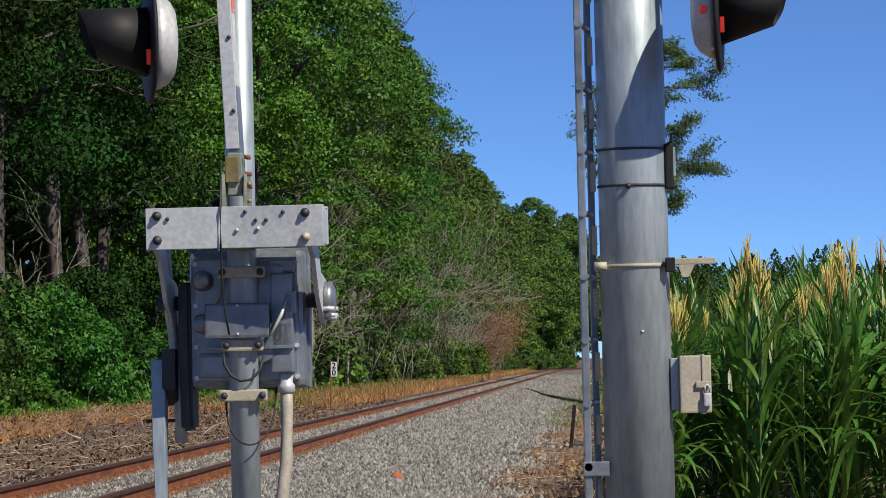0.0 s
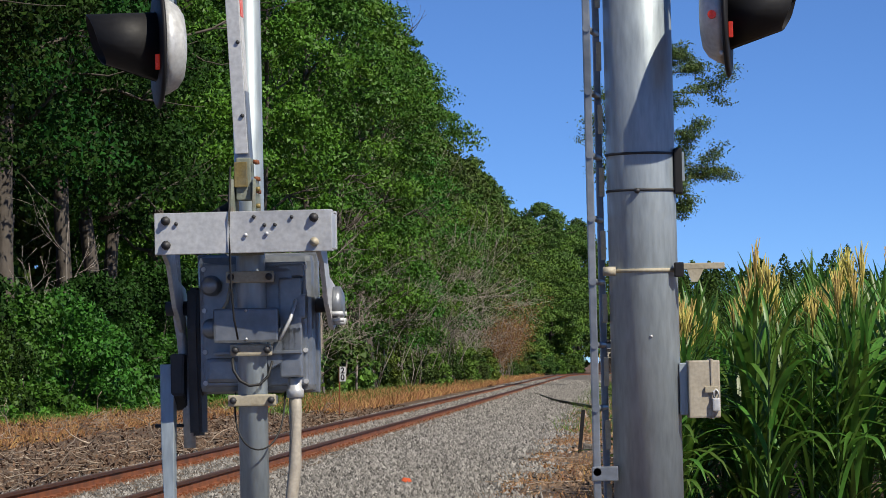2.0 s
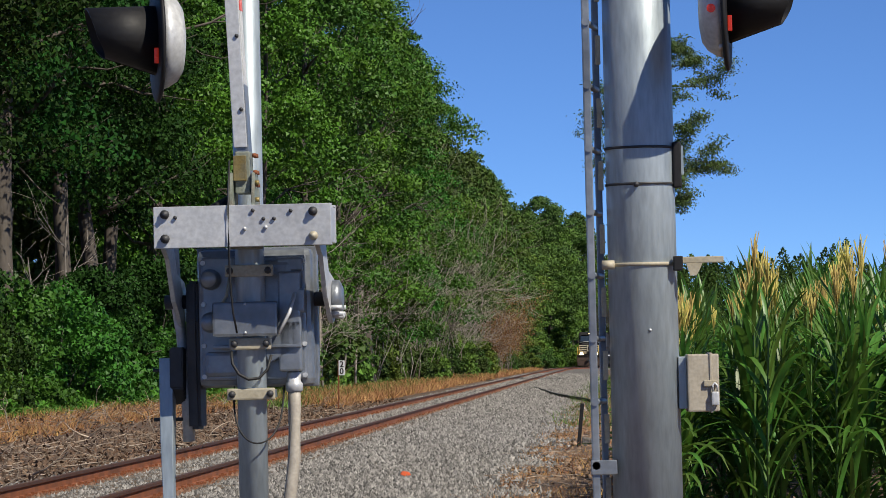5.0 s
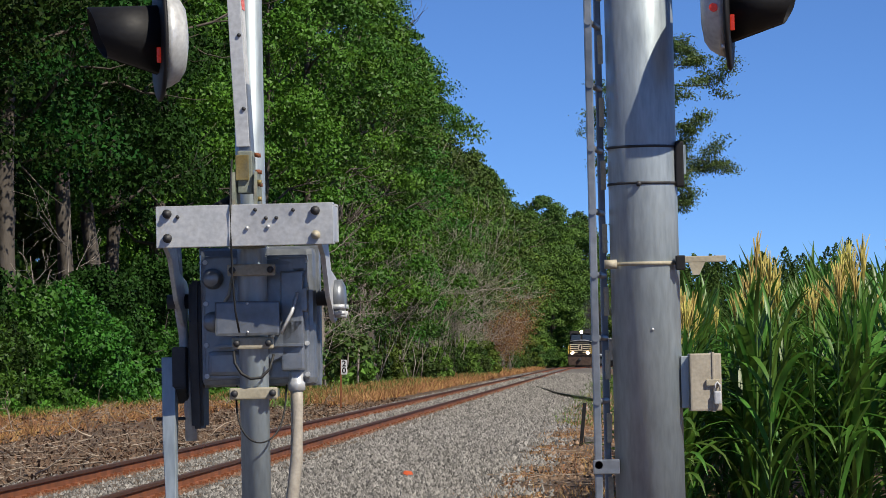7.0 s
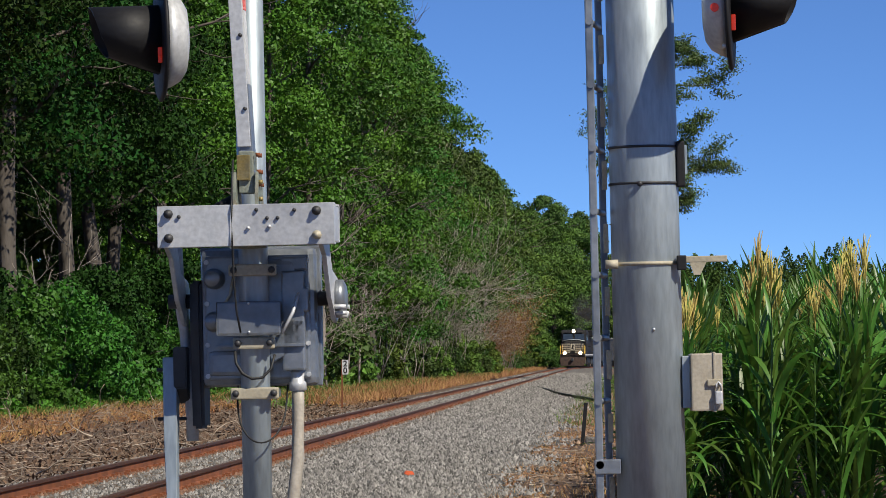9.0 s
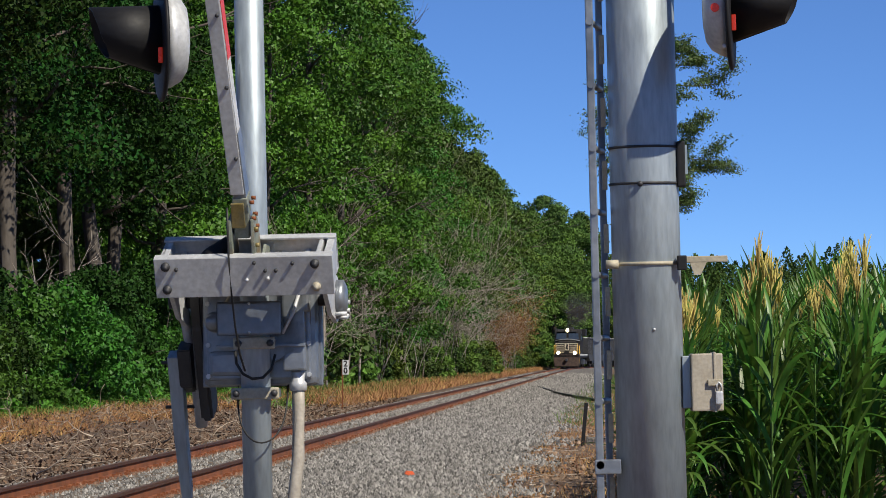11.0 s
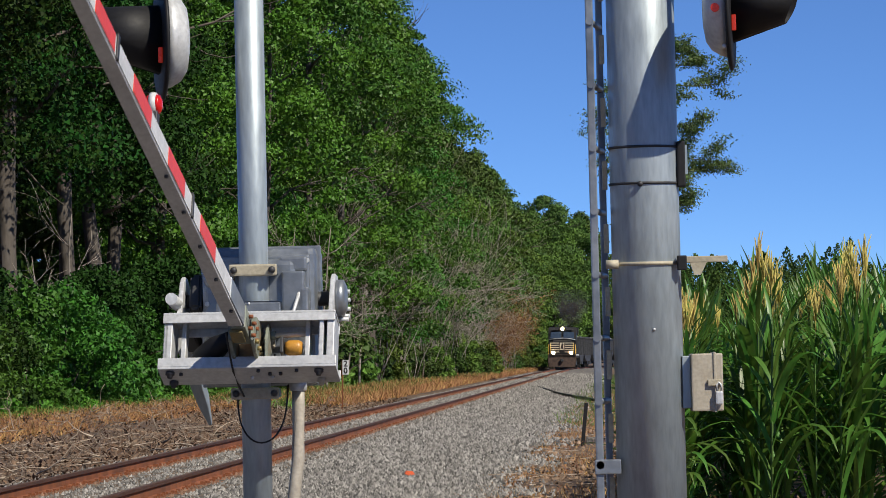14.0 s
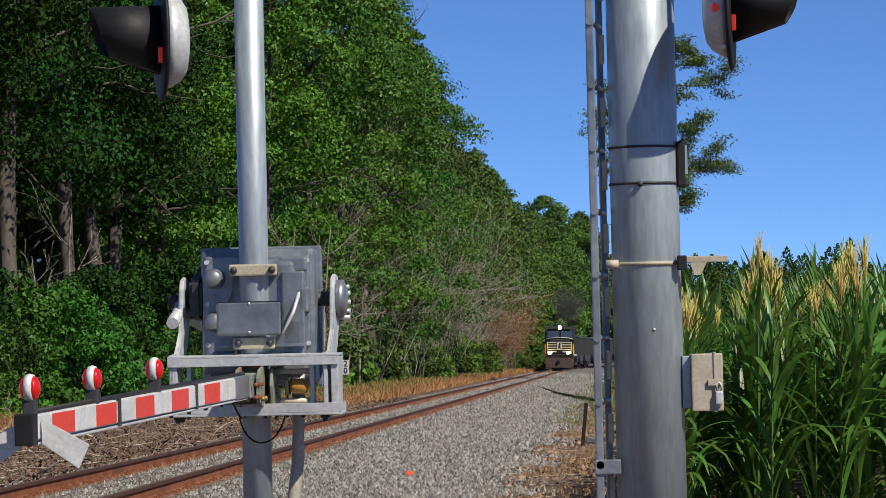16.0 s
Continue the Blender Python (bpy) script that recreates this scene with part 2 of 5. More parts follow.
def spin(profile, n=28, axis="Z", bm=None, m=None):
    """A turned body from (radius, height) pairs."""
    bm = bm or bmesh.new()
    rings = []
    for r, h in profile:
        ring = []
        for i in range(n):
            a = 2 * math.pi * i / n
            co = Vector((r * math.cos(a), r * math.sin(a), h))
            if axis == "X":
                co = Vector((co.z, co.x, co.y))
            elif axis == "Y":
                co = Vector((co.x, co.z, co.y))
            ring.append(bm.verts.new(m @ co if m else co))
        rings.append(ring)
    for a, b in zip(rings, rings[1:]):
        for i in range(n):
            f = bm.faces.new((a[i], a[(i + 1) % n], b[(i + 1) % n], b[i]))
            f.smooth = True
    bm.faces.new(rings[0][::-1]), bm.faces.new(rings[-1])
    return bm


def prism(outline, x0, x1, axis="X", bevel=0.0, bm=None):
    """A plate: outline (two coordinates) pushed along an axis."""
    bm = bm or bmesh.new()

    def co(a, b, h):
        return {"X": (h, a, b), "Y": (a, h, b), "Z": (a, b, h)}[axis]
    lo = [bm.verts.new(co(a, b, x0)) for a, b in outline]
    hi = [bm.verts.new(co(a, b, x1)) for a, b in outline]
    k = len(outline)
    fs = [bm.faces.new(lo[::-1]), bm.faces.new(hi)]
    for i in range(k):
        fs.append(bm.faces.new((lo[i], lo[(i + 1) % k], hi[(i + 1) % k], hi[i])))
    if bevel:
        bmesh.ops.bevel(bm, geom=list({e for f in fs for e in f.edges}), offset=bevel, segments=2, affect="EDGES")
    return bm


def leaf_cloud(centres, size, rng, aspect=0.55, up=0.5, fold=0.12, out=None, tri=False):
    """Many small pointed leaves, folded along the middle."""
    c = np.asarray(centres, float)
    k = len(c)
    d = rng.normal(size=(k, 3))
    d[:, 2] -= 0.3
    d /= np.linalg.norm(d, axis=1)[:, None]
    nrm = rng.normal(size=(k, 3))
    nrm[:, 2] += up * 2
    if out is not None:
        nrm += np.asarray(out) * 2.2
    side = np.cross(d, nrm)
    side /= np.linalg.norm(side, axis=1)[:, None] + 1e-9
    nn = np.cross(side, d)
    s = size * rng.uniform(0.6, 1.35, (k, 1))
    w = s * aspect
    if tri:
        v = np.stack([c - d * s * 0.5 - side * w * 0.5, c - d * s * 0.5 + side * w * 0.5, c + d * s * 0.5], 1).reshape(-1, 3)
        return v, np.arange(3 * k).reshape(-1, 3)
    v = np.stack([c - d * s * 0.5, c + side * w * 0.5 + nn * s * fold, c + d * s * 0.5, c - side * w * 0.5 + nn * s * fold], 1).reshape(-1, 3)
    i = np.arange(k)[:, None] * 4
    f = np.concatenate([i + [0, 1, 2], i + [0, 2, 3]], 0)
    return v, f


def mesh_np(name, v, f, mat):
    me = bpy.data.meshes.new(name)
    v, f = np.asarray(v, np.float32), np.asarray(f, np.int32)
    w = f.shape[1]
    me.vertices.add(len(v)), me.loops.add(f.size), me.polygons.add(len(f))
    me.vertices.foreach_set("co", v.ravel())
    me.loops.foreach_set("vertex_index", f.ravel())
    me.polygons.foreach_set("loop_start", np.arange(0, f.size, w, dtype=np.int32))
    me.polygons.foreach_set("loop_total", np.full(len(f), w, np.int32))
    me.update(calc_edges=True)
    me.materials.append(mat)
    return me


# ---- plan ----
def track_x(y):
    """The track's centre line: straight, then bending away to the right."""
    return -6.2 + 0.052 * y + (7.5e-4 * (y - 378) ** 2 if y > 378 else 0.0)


def track_dir(y):
    s = 0.052 + (1.5e-3 * (y - 378) if y > 378 else 0.0)
    return Vector((s, 1.0, 0)).normalized()


def beside(y, off, z=0.0):
    d = track_dir(y)
    return Vector((track_x(y) + d.y * off, y - d.x * off, z))


RAIL_TOP = 0.2
Y_STEPS = [-30, 0, 20, 30, 40, 60, 90, 130, 180, 240, 300, 340, 370] + [380 + 8 * i for i in range(26)]
Y_STEPS_FINE = sorted(set(Y_STEPS + [20 + 1.0 * i for i in range(110)]))

# ---- ground ----
rng = np.random.default_rng(5)


def build_ground():
    xs = sorted({-2500, -900, -300, -120, 120, 300, 900, 2500} | {-60 + 1.5 * i for i in range(81)})
    ys = sorted({-900, -200, -60, -20, 700, 1000, 1800, 3500} | {3.0 * i for i in range(60)} | {180 + 20 * i for i in range(24)})
    v = []
    for y in ys:
        for x in xs:
            h = -0.06
            if abs(x) < 60 and -20 < y < 600:
                off = x - track_x(y)
                h += 0.10 * noise.noise(Vector((x * 0.35, y * 0.12, 0))) * (1 if off < -3.2 or off > 4.5 else 0)
                if off < -4:
                    h += 0.25 * min(1, (-4 - off) / 4) + 0.15 * noise.noise(Vector((x * 0.2, y * 0.07, 3)))
            v.append((x, y, h))
    w = len(xs)
    f = [(j * w + i, j * w + i + 1, (j + 1) * w + i + 1, (j + 1) * w + i) for j in range(len(ys) - 1) for i in range(w - 1)]
    g = part("ground", (v, f), M_SOIL, smooth=True)
    tagged(g, "bare dry brown soil beside the railway", "ground", kind="structure")


def strip(name, section, mat, label, category, steps=Y_STEPS, wobble=0.0):
    """A band along the track from a cross section of (offset, height)."""
    v, f = [], []
    k = len(section)
    for y in steps:
        for i, (o, z) in enumerate(section):
            oo = o + (wobble * noise.noise(Vector((y * 0.25, i * 7.0, 1))) if i in (0, 1, k - 2, k - 1) else 0)
            v.append(beside(y, oo, z))
    for j in range(len(steps) - 1):
        f += [(j * k + i, j * k + i + 1, (j + 1) * k + i + 1, (j + 1) * k + i) for i in range(k - 1)]
    ob = part(name, (v, f), mat)
    return tagged(ob, label, category, kind="structure")


build_ground()
strip("ballast", [(-1.75, -0.2), (-1.4, -0.02), (-0.75, 0.015), (1.3, 0.02), (2.6, 0.01), (4.5, 0.0), (5.2, -0.2)], M_BALLAST,
      "grey crushed stone ballast under the rails", "ballast", Y_STEPS_FINE, 0.3)

# ---- rails ----
RAIL_SECTION = [(-0.07, 0.01), (-0.07, 0.045), (-0.012, 0.065), (-0.01, 0.15), (-0.037, 0.162), (-0.036, 0.195), (-0.026, 0.2),
                (0.026, 0.2), (0.036, 0.195), (0.037, 0.162), (0.01, 0.15), (0.012, 0.065), (0.07, 0.045), (0.07, 0.01)]
for off in (-0.752, 0.752):
    rail = strip("rail", [(off + o, z) for o, z in RAIL_SECTION], [M_RUST, M_RAILTOP, M_RAILHEAD], "long rusty brown steel rail on the sleepers", "rail")
    for i, p in enumerate(rail.data.polygons):
        k = i % (len(RAIL_SECTION) - 1)
        p.material_index = 1 if k == 6 else 2 if k in (4, 5, 7, 8) else 0


def build_ties():
    tie = block(-1.3, -0.11, -0.12, 1.3, 0.11, 0.042, 0.012)
    proto = part("sleeper", tie, M_TIE)
    me = proto.data
    plate = None
    for i in range(230):
        y = 30 + i * 0.53
        if i == 0:
            ob = proto
        else:
            ob = new("sleeper", me)
        d = track_dir(y)
        ob.matrix_world = Matrix.Translation(beside(y, rng.uniform(-0.04, 0.04), 0)) @ pose(0, 0, rng.uniform(-0.012, 0.006), 0, 0, -math.degrees(math.atan2(d.x, d.y)) + rng.uniform(-1, 1))
        tagged(ob, "weathered wooden railway sleeper sunk in ballast", "sleeper", "sleepers under the rails", "structure")
        for s in (-0.752, 0.752):
            if plate is None:
                b = block(s - 0.17, -0.09, 0.0, s + 0.17, 0.09, 0.05)
                for k in (-0.1, 0.1):
                    block(s + k - 0.02, -0.06, 0.05, s + k + 0.02, -0.03, 0.085, 0.0, b)
                    block(s + k - 0.03, 0.12, 0.02, s + k + 0.03, 0.16, 0.075, 0.0, b)
                plate = part("tie_plate", b, M_RUST, ob, "rusty tie plate with spikes and anchor").data
                plate_s = s
            else:
                q = new("tie_plate", plate)
                q.parent = ob
                q.location = (s - plate_s, 0, 0)


build_ties()

# ---- crossing gate on its mast ----
LEAN = -1.2
GATE = pose(-0.866, 16.3, 0, 0, LEAN, 0)
YAW = -5.3
SHAFT = (0.0, 0.2, 1.966)


def signal_head(parent, at, yaw, lit):
    """A flasher: black round background, hooded lens, silver back housing; it faces along +x."""
    m = Matrix.Translation(at) @ pose(0, 0, 0, 0, 0, yaw)

    def put(name, bm, mat, label, sub=None):
        bmesh.ops.transform(bm, matrix=m, verts=bm.verts)
        return part(name, bm, mat, sub or parent, label)
    disc = put("background_disc", spin([(0.0001, -0.012), (0.285, -0.012), (0.3, -0.004), (0.3, 0.004), (0.285, 0.012), (0.0001, 0.012)], 40, "X"), M_BLACK, "round black background plate")
    put("lamp_housing", spin([(0.0001, -0.13), (0.1, -0.128), (0.16, -0.118), (0.2, -0.092), (0.226, -0.05), (0.24, -0.014), (0.0001, -0.013)], 36, "X"), M_ALU, "rounded silver lamp housing", disc)
    put("lens", spin([(0.0001, 0.045), (0.08, 0.04), (0.14, 0.025), (0.15, 0.013), (0.0001, 0.0125)], 32, "X"), M_LENSON if lit else M_LENS, "red round lens", disc)
    # hood: a half-open tube, longer above
    b = bmesh.new()
    rows = []
    for i in range(29):
        a = radians(-84 + 348 * i / 28)
        reach = 0.3 + 0.045 * math.sin(a)
        rise = 0.55 if math.sin(a) < 0 else 1.0
        rows.append([b.verts.new((x, r * math.cos(a), r * math.sin(a) * k)) for x, r, k in ((0.012, 0.168, 1), (reach, 0.158, rise), (reach, 0.152, rise), (0.012, 0.162, 1))])
    for p, q in zip(rows, rows[1:]):
        for k in range(4):
            f = b.faces.new((p[k], p[(k + 1) % 4], q[(k + 1) % 4], q[k]))
            f.smooth = k in (0, 2)
    b.faces.new(rows[0]), b.faces.new(rows[-1][::-1])
    put("hood", b, M_BLACK, "black hood over the lens", disc)
    for s in (-1, 1):
        put("lens_tab", block(0.013, s * 0.17 - 0.004, -0.125, 0.034, s * 0.17 + 0.004, -0.05, 0.003), M_LENSON, "orange-red lens edge", disc)
        if at[0] > 0:
            put("peephole", rod((-0.06, s * 0.21, -0.02), (-0.06, s * 0.245, -0.02), 0.02, None, 12), M_LENSON, "small red side light", disc)
    put("hinge", block(-0.06, -0.215, -0.03, -0.012, -0.19, 0.03, 0.004), M_DARK, "dark hinge lug", disc)
    put("bolt", rod((-0.012, -0.2, -0.2), (-0.03, -0.2, -0.2), 0.012, None, 8), M_ALU, "small bolt", disc)
    return disc


def taper_bar():
    """A flat bar that narrows to its lower tip and leans towards the road."""
    b = bmesh.new()
    rings = []
    for cx, hx, y0, y1, z in ((-0.422, 0.034, -0.06, 0.03, -0.27), (-0.415, 0.031, -0.125, -0.04, -0.66), (-0.405, 0.025, -0.165, -0.09, -0.95), (-0.397, 0.009, -0.19, -0.165, -1.135)):
        rings.append([b.verts.new(p) for p in ((cx - hx, y0, z), (cx + hx, y0, z), (cx + hx, y1, z), (cx - hx, y1, z))])
    for p, q in zip(rings, rings[1:]):
        for k in range(4):
            b.faces.new((p[k], p[(k + 1) % 4], q[(k + 1) % 4], q[k]))
    b.faces.new(rings[0][::-1]), b.faces.new(rings[-1])
    bmesh.ops.bevel(b, geom=list(b.edges), offset=0.003, segments=1, affect="EDGES")
    return b


def build_gate():
    g = thing("crossing_gate", GATE, "grey railway crossing gate on a steel mast beside the track", "crossing gate")
    part("mast", rod((0, 0, 0), (0, 0, 4.6), 0.0705, None, 36), M_GALV, g, "smooth grey steel mast")
    part("base_flange", spin([(0.001, 0), (0.2, 0), (0.2, 0.03), (0.1, 0.05), (0.085, 0.2), (0.0705, 0.22), (0.001, 0.22)], 28), M_GALV, g)
    part("foundation", block(-0.35, -0.35, -0.4, 0.35, 0.35, 0.0, 0.03), M_BALLAST, g, "concrete foundation block")
    # mechanism housing behind the mast, turned with the arm
    turn = Matrix.Translation((0, 0.0, 0)) @ pose(0, 0, 0, 0, 0, YAW)
    b = block(-0.275, 0.1, 1.55, 0.285, 0.4, 2.215, 0.035, m=turn)
    box = part("mechanism_housing", b, M_BOX, g, "grey cast gate mechanism housing", smooth=False)

    def on(name, bm, mat, label="", sub=box, sm=False):
        bmesh.ops.transform(bm, matrix=turn, verts=bm.verts)
        return part(name, bm, mat, sub, label, sm)
    on("back_rim", block(-0.25, 0.075, 1.58, 0.26, 0.105, 2.18, 0.012), M_BOX)
    on("rib", block(0.13, 0.02, 1.62, 0.24, 0.1, 2.1, 0.01), M_BOX, "raised cast rib")
    on("gusset", prism([(0.0, 1.86), (0.24, 1.86), (0.24, 1.74), (0.08, 1.66)], 0.02, 0.06, "Y", 0.004), M_BOX)
    on("lifting_lug", block(0.12, 0.05, 2.1, 0.25, 0.16, 2.17, 0.012), M_BOX)
    on("lifting_lug", block(0.2, 0.02, 1.9, 0.26, 0.12, 2.02, 0.012), M_BOX)
    for z, x in ((2.07, -0.2), (1.862, -0.2)):
        on("cap", spin([(0.0001, -0.02), (0.034, -0.02), (0.042, -0.01), (0.042, 0.03), (0.05, 0.035), (0.05, 0.09), (0.0001, 0.09)], 24, "Y"), M_BOX, "round plug cap").location = Vector((x, 0.02, z))
    on("strap", tube([(-0.18, 0.04, 1.9), (-0.12, 0.03, 1.99), (-0.1, 0.03, 2.09)], 0.008, 6), M_TAN)
    on("cover_boss", block(0.02, 0.045, 1.9, 0.2, 0.105, 2.16, 0.03), M_BOX, "raised cast cover")
    on("cover_boss", block(-0.235, 0.055, 1.6, -0.03, 0.105, 1.72, 0.02), M_BOX)
    on("stay", tube([(0.215, 0.03, 2.0), (0.19, -0.02, 1.9), (0.14, -0.05, 1.8)], 0.009, 8), M_ALU, "pale diagonal stay")
    on("cover_seam", block(-0.29, 0.2, 1.545, 0.3, 0.214, 2.225, 0.006), M_BOX, "flange seam round the housing")
    for x in (-0.24, 0.25):
        for z in (1.6, 1.75, 1.95, 2.15):
            on("cover_bolt", rod((x, 0.062, z), (x, 0.078, z), 0.012, None, 8), M_ALU)
    on("housing_shelf", block(-0.19, -0.0, 1.735, 0.24, 0.1, 1.75, 0.003), M_BOX)
    # clamps round the mast
    for z, w in ((2.105, 0.115), (1.755, 0.1), (1.515, 0.115)):
        c = part("clamp", block(-w, -0.095, z - 0.028, w, -0.068, z + 0.028, 0.008), M_TAN, g, "tan clamp bar across the mast")
        part("clamp_cheek", block(-w, -0.068, z - 0.02, -0.072, 0.12, z + 0.02, 0.004), M_BOX, c)
        part("clamp_cheek", block(0.072, -0.068, z - 0.02, w, 0.12, z + 0.02, 0.004), M_BOX, c)
        for s in (-1, 1):
            part("bolt", spin([(0.0001, -0.03), (0.013, -0.03), (0.015, -0.015), (0.018, 0)], 8, "Y"), M_DARK, c).location = (s * (w - 0.024), -0.095, z)
    plate = part("mounting_plate", block(-0.175, -0.125, 1.792, 0.135, -0.115, 1.955, 0.012), M_BOX, g, "blank grey rectangular plate")
    for z in (1.808, 1.945):
        part("rivet", spin([(0.0001, -0.006), (0.006, -0.004), (0.007, 0)], 10, "Y"), M_ALU, plate).location = (-0.02, -0.125, z)
    part("plate_stay", block(-0.05, -0.115, 1.85, 0.05, -0.06, 1.9), M_DARK, plate)
    part("conduit", tube([(0.2, 0.06, 1.56), (0.2, 0.05, 1.45), (0.195, 0.04, 1.2), (0.17, 0.03, 1.0), (0.15, 0.02, 0.8), (0.16, 0.02, 0.4), (0.17, 0.02, -0.05)], 0.031, 14), M_CONDUIT, g, "tan flexible conduit")
    part("conduit_fitting", spin([(0.03, -0.04), (0.042, -0.035), (0.042, 0.0), (0.034, 0.01), (0.034, 0.05), (0.02, 0.06)], 12), M_ALU, g, "silver conduit fitting").location = (0.2, 0.06, 1.56)
    part("cable", tube([(-0.09, -0.1, 1.72), (-0.085, -0.115, 1.66), (-0.055, -0.12, 1.61), (-0.01, -0.12, 1.585), (0.04, -0.115, 1.59), (0.08, -0.1, 1.63), (0.1, -0.09, 1.7)], 0.007, 8), M_RUBBER, g, "thin black cable")
    part("cable", tube([(0.03 - 0.12 * math.cos(math.pi * k / 20), 0.1 - 0.24 * math.sin(math.pi * k / 20) ** 0.5, 1.55 - 0.27 * math.sin(math.pi * k / 20) ** 0.7) for k in range(21)], 0.0045, 6), M_RUBBER, g)
    # flashers on a cross arm above
    part("cross_arm", rod((-0.6, 0, 3.62), (0.6, 0, 3.62), 0.03, None, 14), M_GALV, g)
    part("cross_arm_clamp", rod((0, 0, 3.52), (0, 0, 3.72), 0.1, None, 20), M_GALV, g)
    for x, yaw, lit in ((-0.425, 180 + 11, True), (0.48, YAW, False)):
        if x < 0:
            signal_head(g, (x, 0, 3.225), yaw, lit)
            part("hanger", rod((x + 0.07, 0, 3.25), (x + 0.07, 0, 3.62), 0.022, None, 10), M_GALV, g)

    # the turning frame with boom and counterweight; its origin is the shaft
    b = block(-0.385, -0.545, 0.246, 0.458, -0.533, 0.442, 0.003)
    frame_part = part("gate_frame", b, M_ALU, g, "white turning frame of the gate")

    def fr(name, bm, mat=M_ALU, label=""):
        return part(name, bm, mat, frame_part, label)
    fr("flange", block(-0.385, -0.533, 0.432, 0.458, -0.488, 0.442, 0.002))
    fr("flange", block(-0.385, -0.533, 0.246, 0.458, -0.488, 0.256, 0.002))
    fr("rear_channel", block(-0.37, -0.268, 0.262, 0.448, -0.256, 0.442, 0.003))
    fr("flange", block(-0.37, -0.308, 0.432, 0.448, -0.268, 0.442, 0.002))
    fr("flange", block(-0.37, -0.308, 0.262, 0.448, -0.268, 0.272, 0.002))
    for x in (-0.36, 0.41):
        fr("end_bracket", block(x, -0.531, 0.26, x + 0.035, -0.27, 0.43, 0.004))
    for x in (-0.29, 0.3):
        fr("spacer", block(x, -0.531, 0.3, x + 0.022, -0.27, 0.37, 0.003), M_ALU)
    outline = [(0.0, -0.12), (0.06, -0.105), (0.105, -0.06), (0.12, 0.0), (0.105, 0.06), (0.06, 0.1), (-0.15, 0.13), (-0.25, 0.27), (-0.25, 0.43), (-0.53, 0.43), (-0.53, 0.262), (-0.36, 0.2), (-0.22, 0.0), (-0.12, -0.05), (-0.06, -0.105)]
    for x in (-0.365, 0.372):
        fr("side_arm", prism(outline, x, x + 0.022, "X", 0.004), M_ALU)
    fr("shaft", rod((-0.43, 0, 0), (0.42, 0, 0), 0.035, None, 20), M_DARK)
    fr("hub", spin([(0.0001, 0), (0.09, 0.0), (0.09, 0.035), (0.06, 0.05), (0.0001, 0.05)], 24, "X"), M_BOX).location = (0.392, 0, 0)
    for a in (-60, -30, 0, 30, 60):
        fr("hub_bolt", rod((0.392, 0.085 * math.sin(radians(a)) - 0.02, -0.085 * math.cos(radians(a))), (0.45, 0.085 * math.sin(radians(a)) - 0.02, -0.085 * math.cos(radians(a))), 0.011, None, 8), M_ALU)
    # bolts on the front plate
    for x, z in ((-0.33, 0.405), (-0.33, 0.29), (0.375, 0.405), (0.375, 0.29)):
        fr("bolt", spin([(0.0001, -0.03), (0.012, -0.03), (0.014, -0.016), (0.022, -0.014), (0.022, 0)], 10, "Y"), M_TAN if (x > 0 and z < 0.3) else M_DARK).location = (x, -0.545, z)
    for x, z in ((0.14, 0.375), (0.19, 0.375), (0.05, 0.33), (0.15, 0.335), (-0.28, 0.39), (0.27, 0.41), (0.09, 0.415)):
        fr("small_bolt", spin([(0.0001, -0.014), (0.009, -0.012), (0.009, 0)], 8, "Y"), M_DARK if z > 0.35 else M_ALU).location = (x, -0.545, z)
    fr("cable", tube([(-0.03, -0.46, 0.66), (-0.03, -0.5, 0.56), (-0.028, -0.54, 0.46), (-0.027, -0.556, 0.42), (-0.027, -0.556, 0.26), (-0.025, -0.545, 0.1), (-0.018, -0.52, -0.06), (-0.005, -0.49, -0.16)], 0.005, 8), M_RUBBER, "black cable along the boom")
    # counterweight bars
    fr("counterweight_bar", tube([(-0.372, -0.1, 0.26), (-0.372, -0.06, 0.1), (-0.37, 0.02, -0.05), (-0.35, 0.03, -0.25), (-0.335, 0.03, -0.45), (-0.33, 0.03, -0.68)], 0.03, 10), M_ALU, "long grey counterweight bar")
    fr("counterweight_bar", taper_bar(), M_GALV, "blue-grey tapered counterweight bar")
    fr("counterweight", prism([(-0.08, 0.1), (-0.1, -0.1), (-0.06, -0.62), (0.12, -0.62), (0.15, -0.1), (0.1, 0.1)], -0.315, -0.255, "X", 0.015), M_DARK, "dark cast counterweight")
    for z in (-0.33, -0.57):
        fr("stud", rod((-0.5, 0.02, z), (-0.32, 0.02, z), 0.009, None, 8), M_DARK)
    fr("bar_gusset", prism([(-0.09, -0.22), (-0.09, -0.42), (0.03, -0.5), (0.03, -0.22)], -0.4, -0.335, "X", 0.006), M_DARK)
    # boom holder
    fr("boom_holder", block(-0.03, -0.5, 0.3, 0.09, -0.3, 0.36, 0.008), M_HOLDER, "green-grey cast boom holder")
    for x in (-0.03, 0.075):
        fr("holder_cheek", prism([(-0.5, 0.34), (-0.3, 0.34), (-0.32, 0.52), (-0.36, 0.6), (-0.47, 0.6), (-0.5, 0.5)], x, x + 0.016, "X", 0.003), M_HOLDER)
    fr("holder_cheek", prism([(-0.51, 0.27), (-0.3, 0.27), (-0.3, 0.4), (-0.4, 0.45), (-0.51, 0.42)], 0.118, 0.132, "X", 0.003), M_HOLDER)
    fr("boom_clamp", block(-0.006, -0.452, 0.5, 0.066, -0.338, 0.7, 0.006), M_HOLDER, "weathered boom clamp")
    fr("brass_plate", block(-0.012, -0.47, 0.56, 0.05, -0.453, 0.68, 0.003), M_BRASS, "yellowed brass plate")
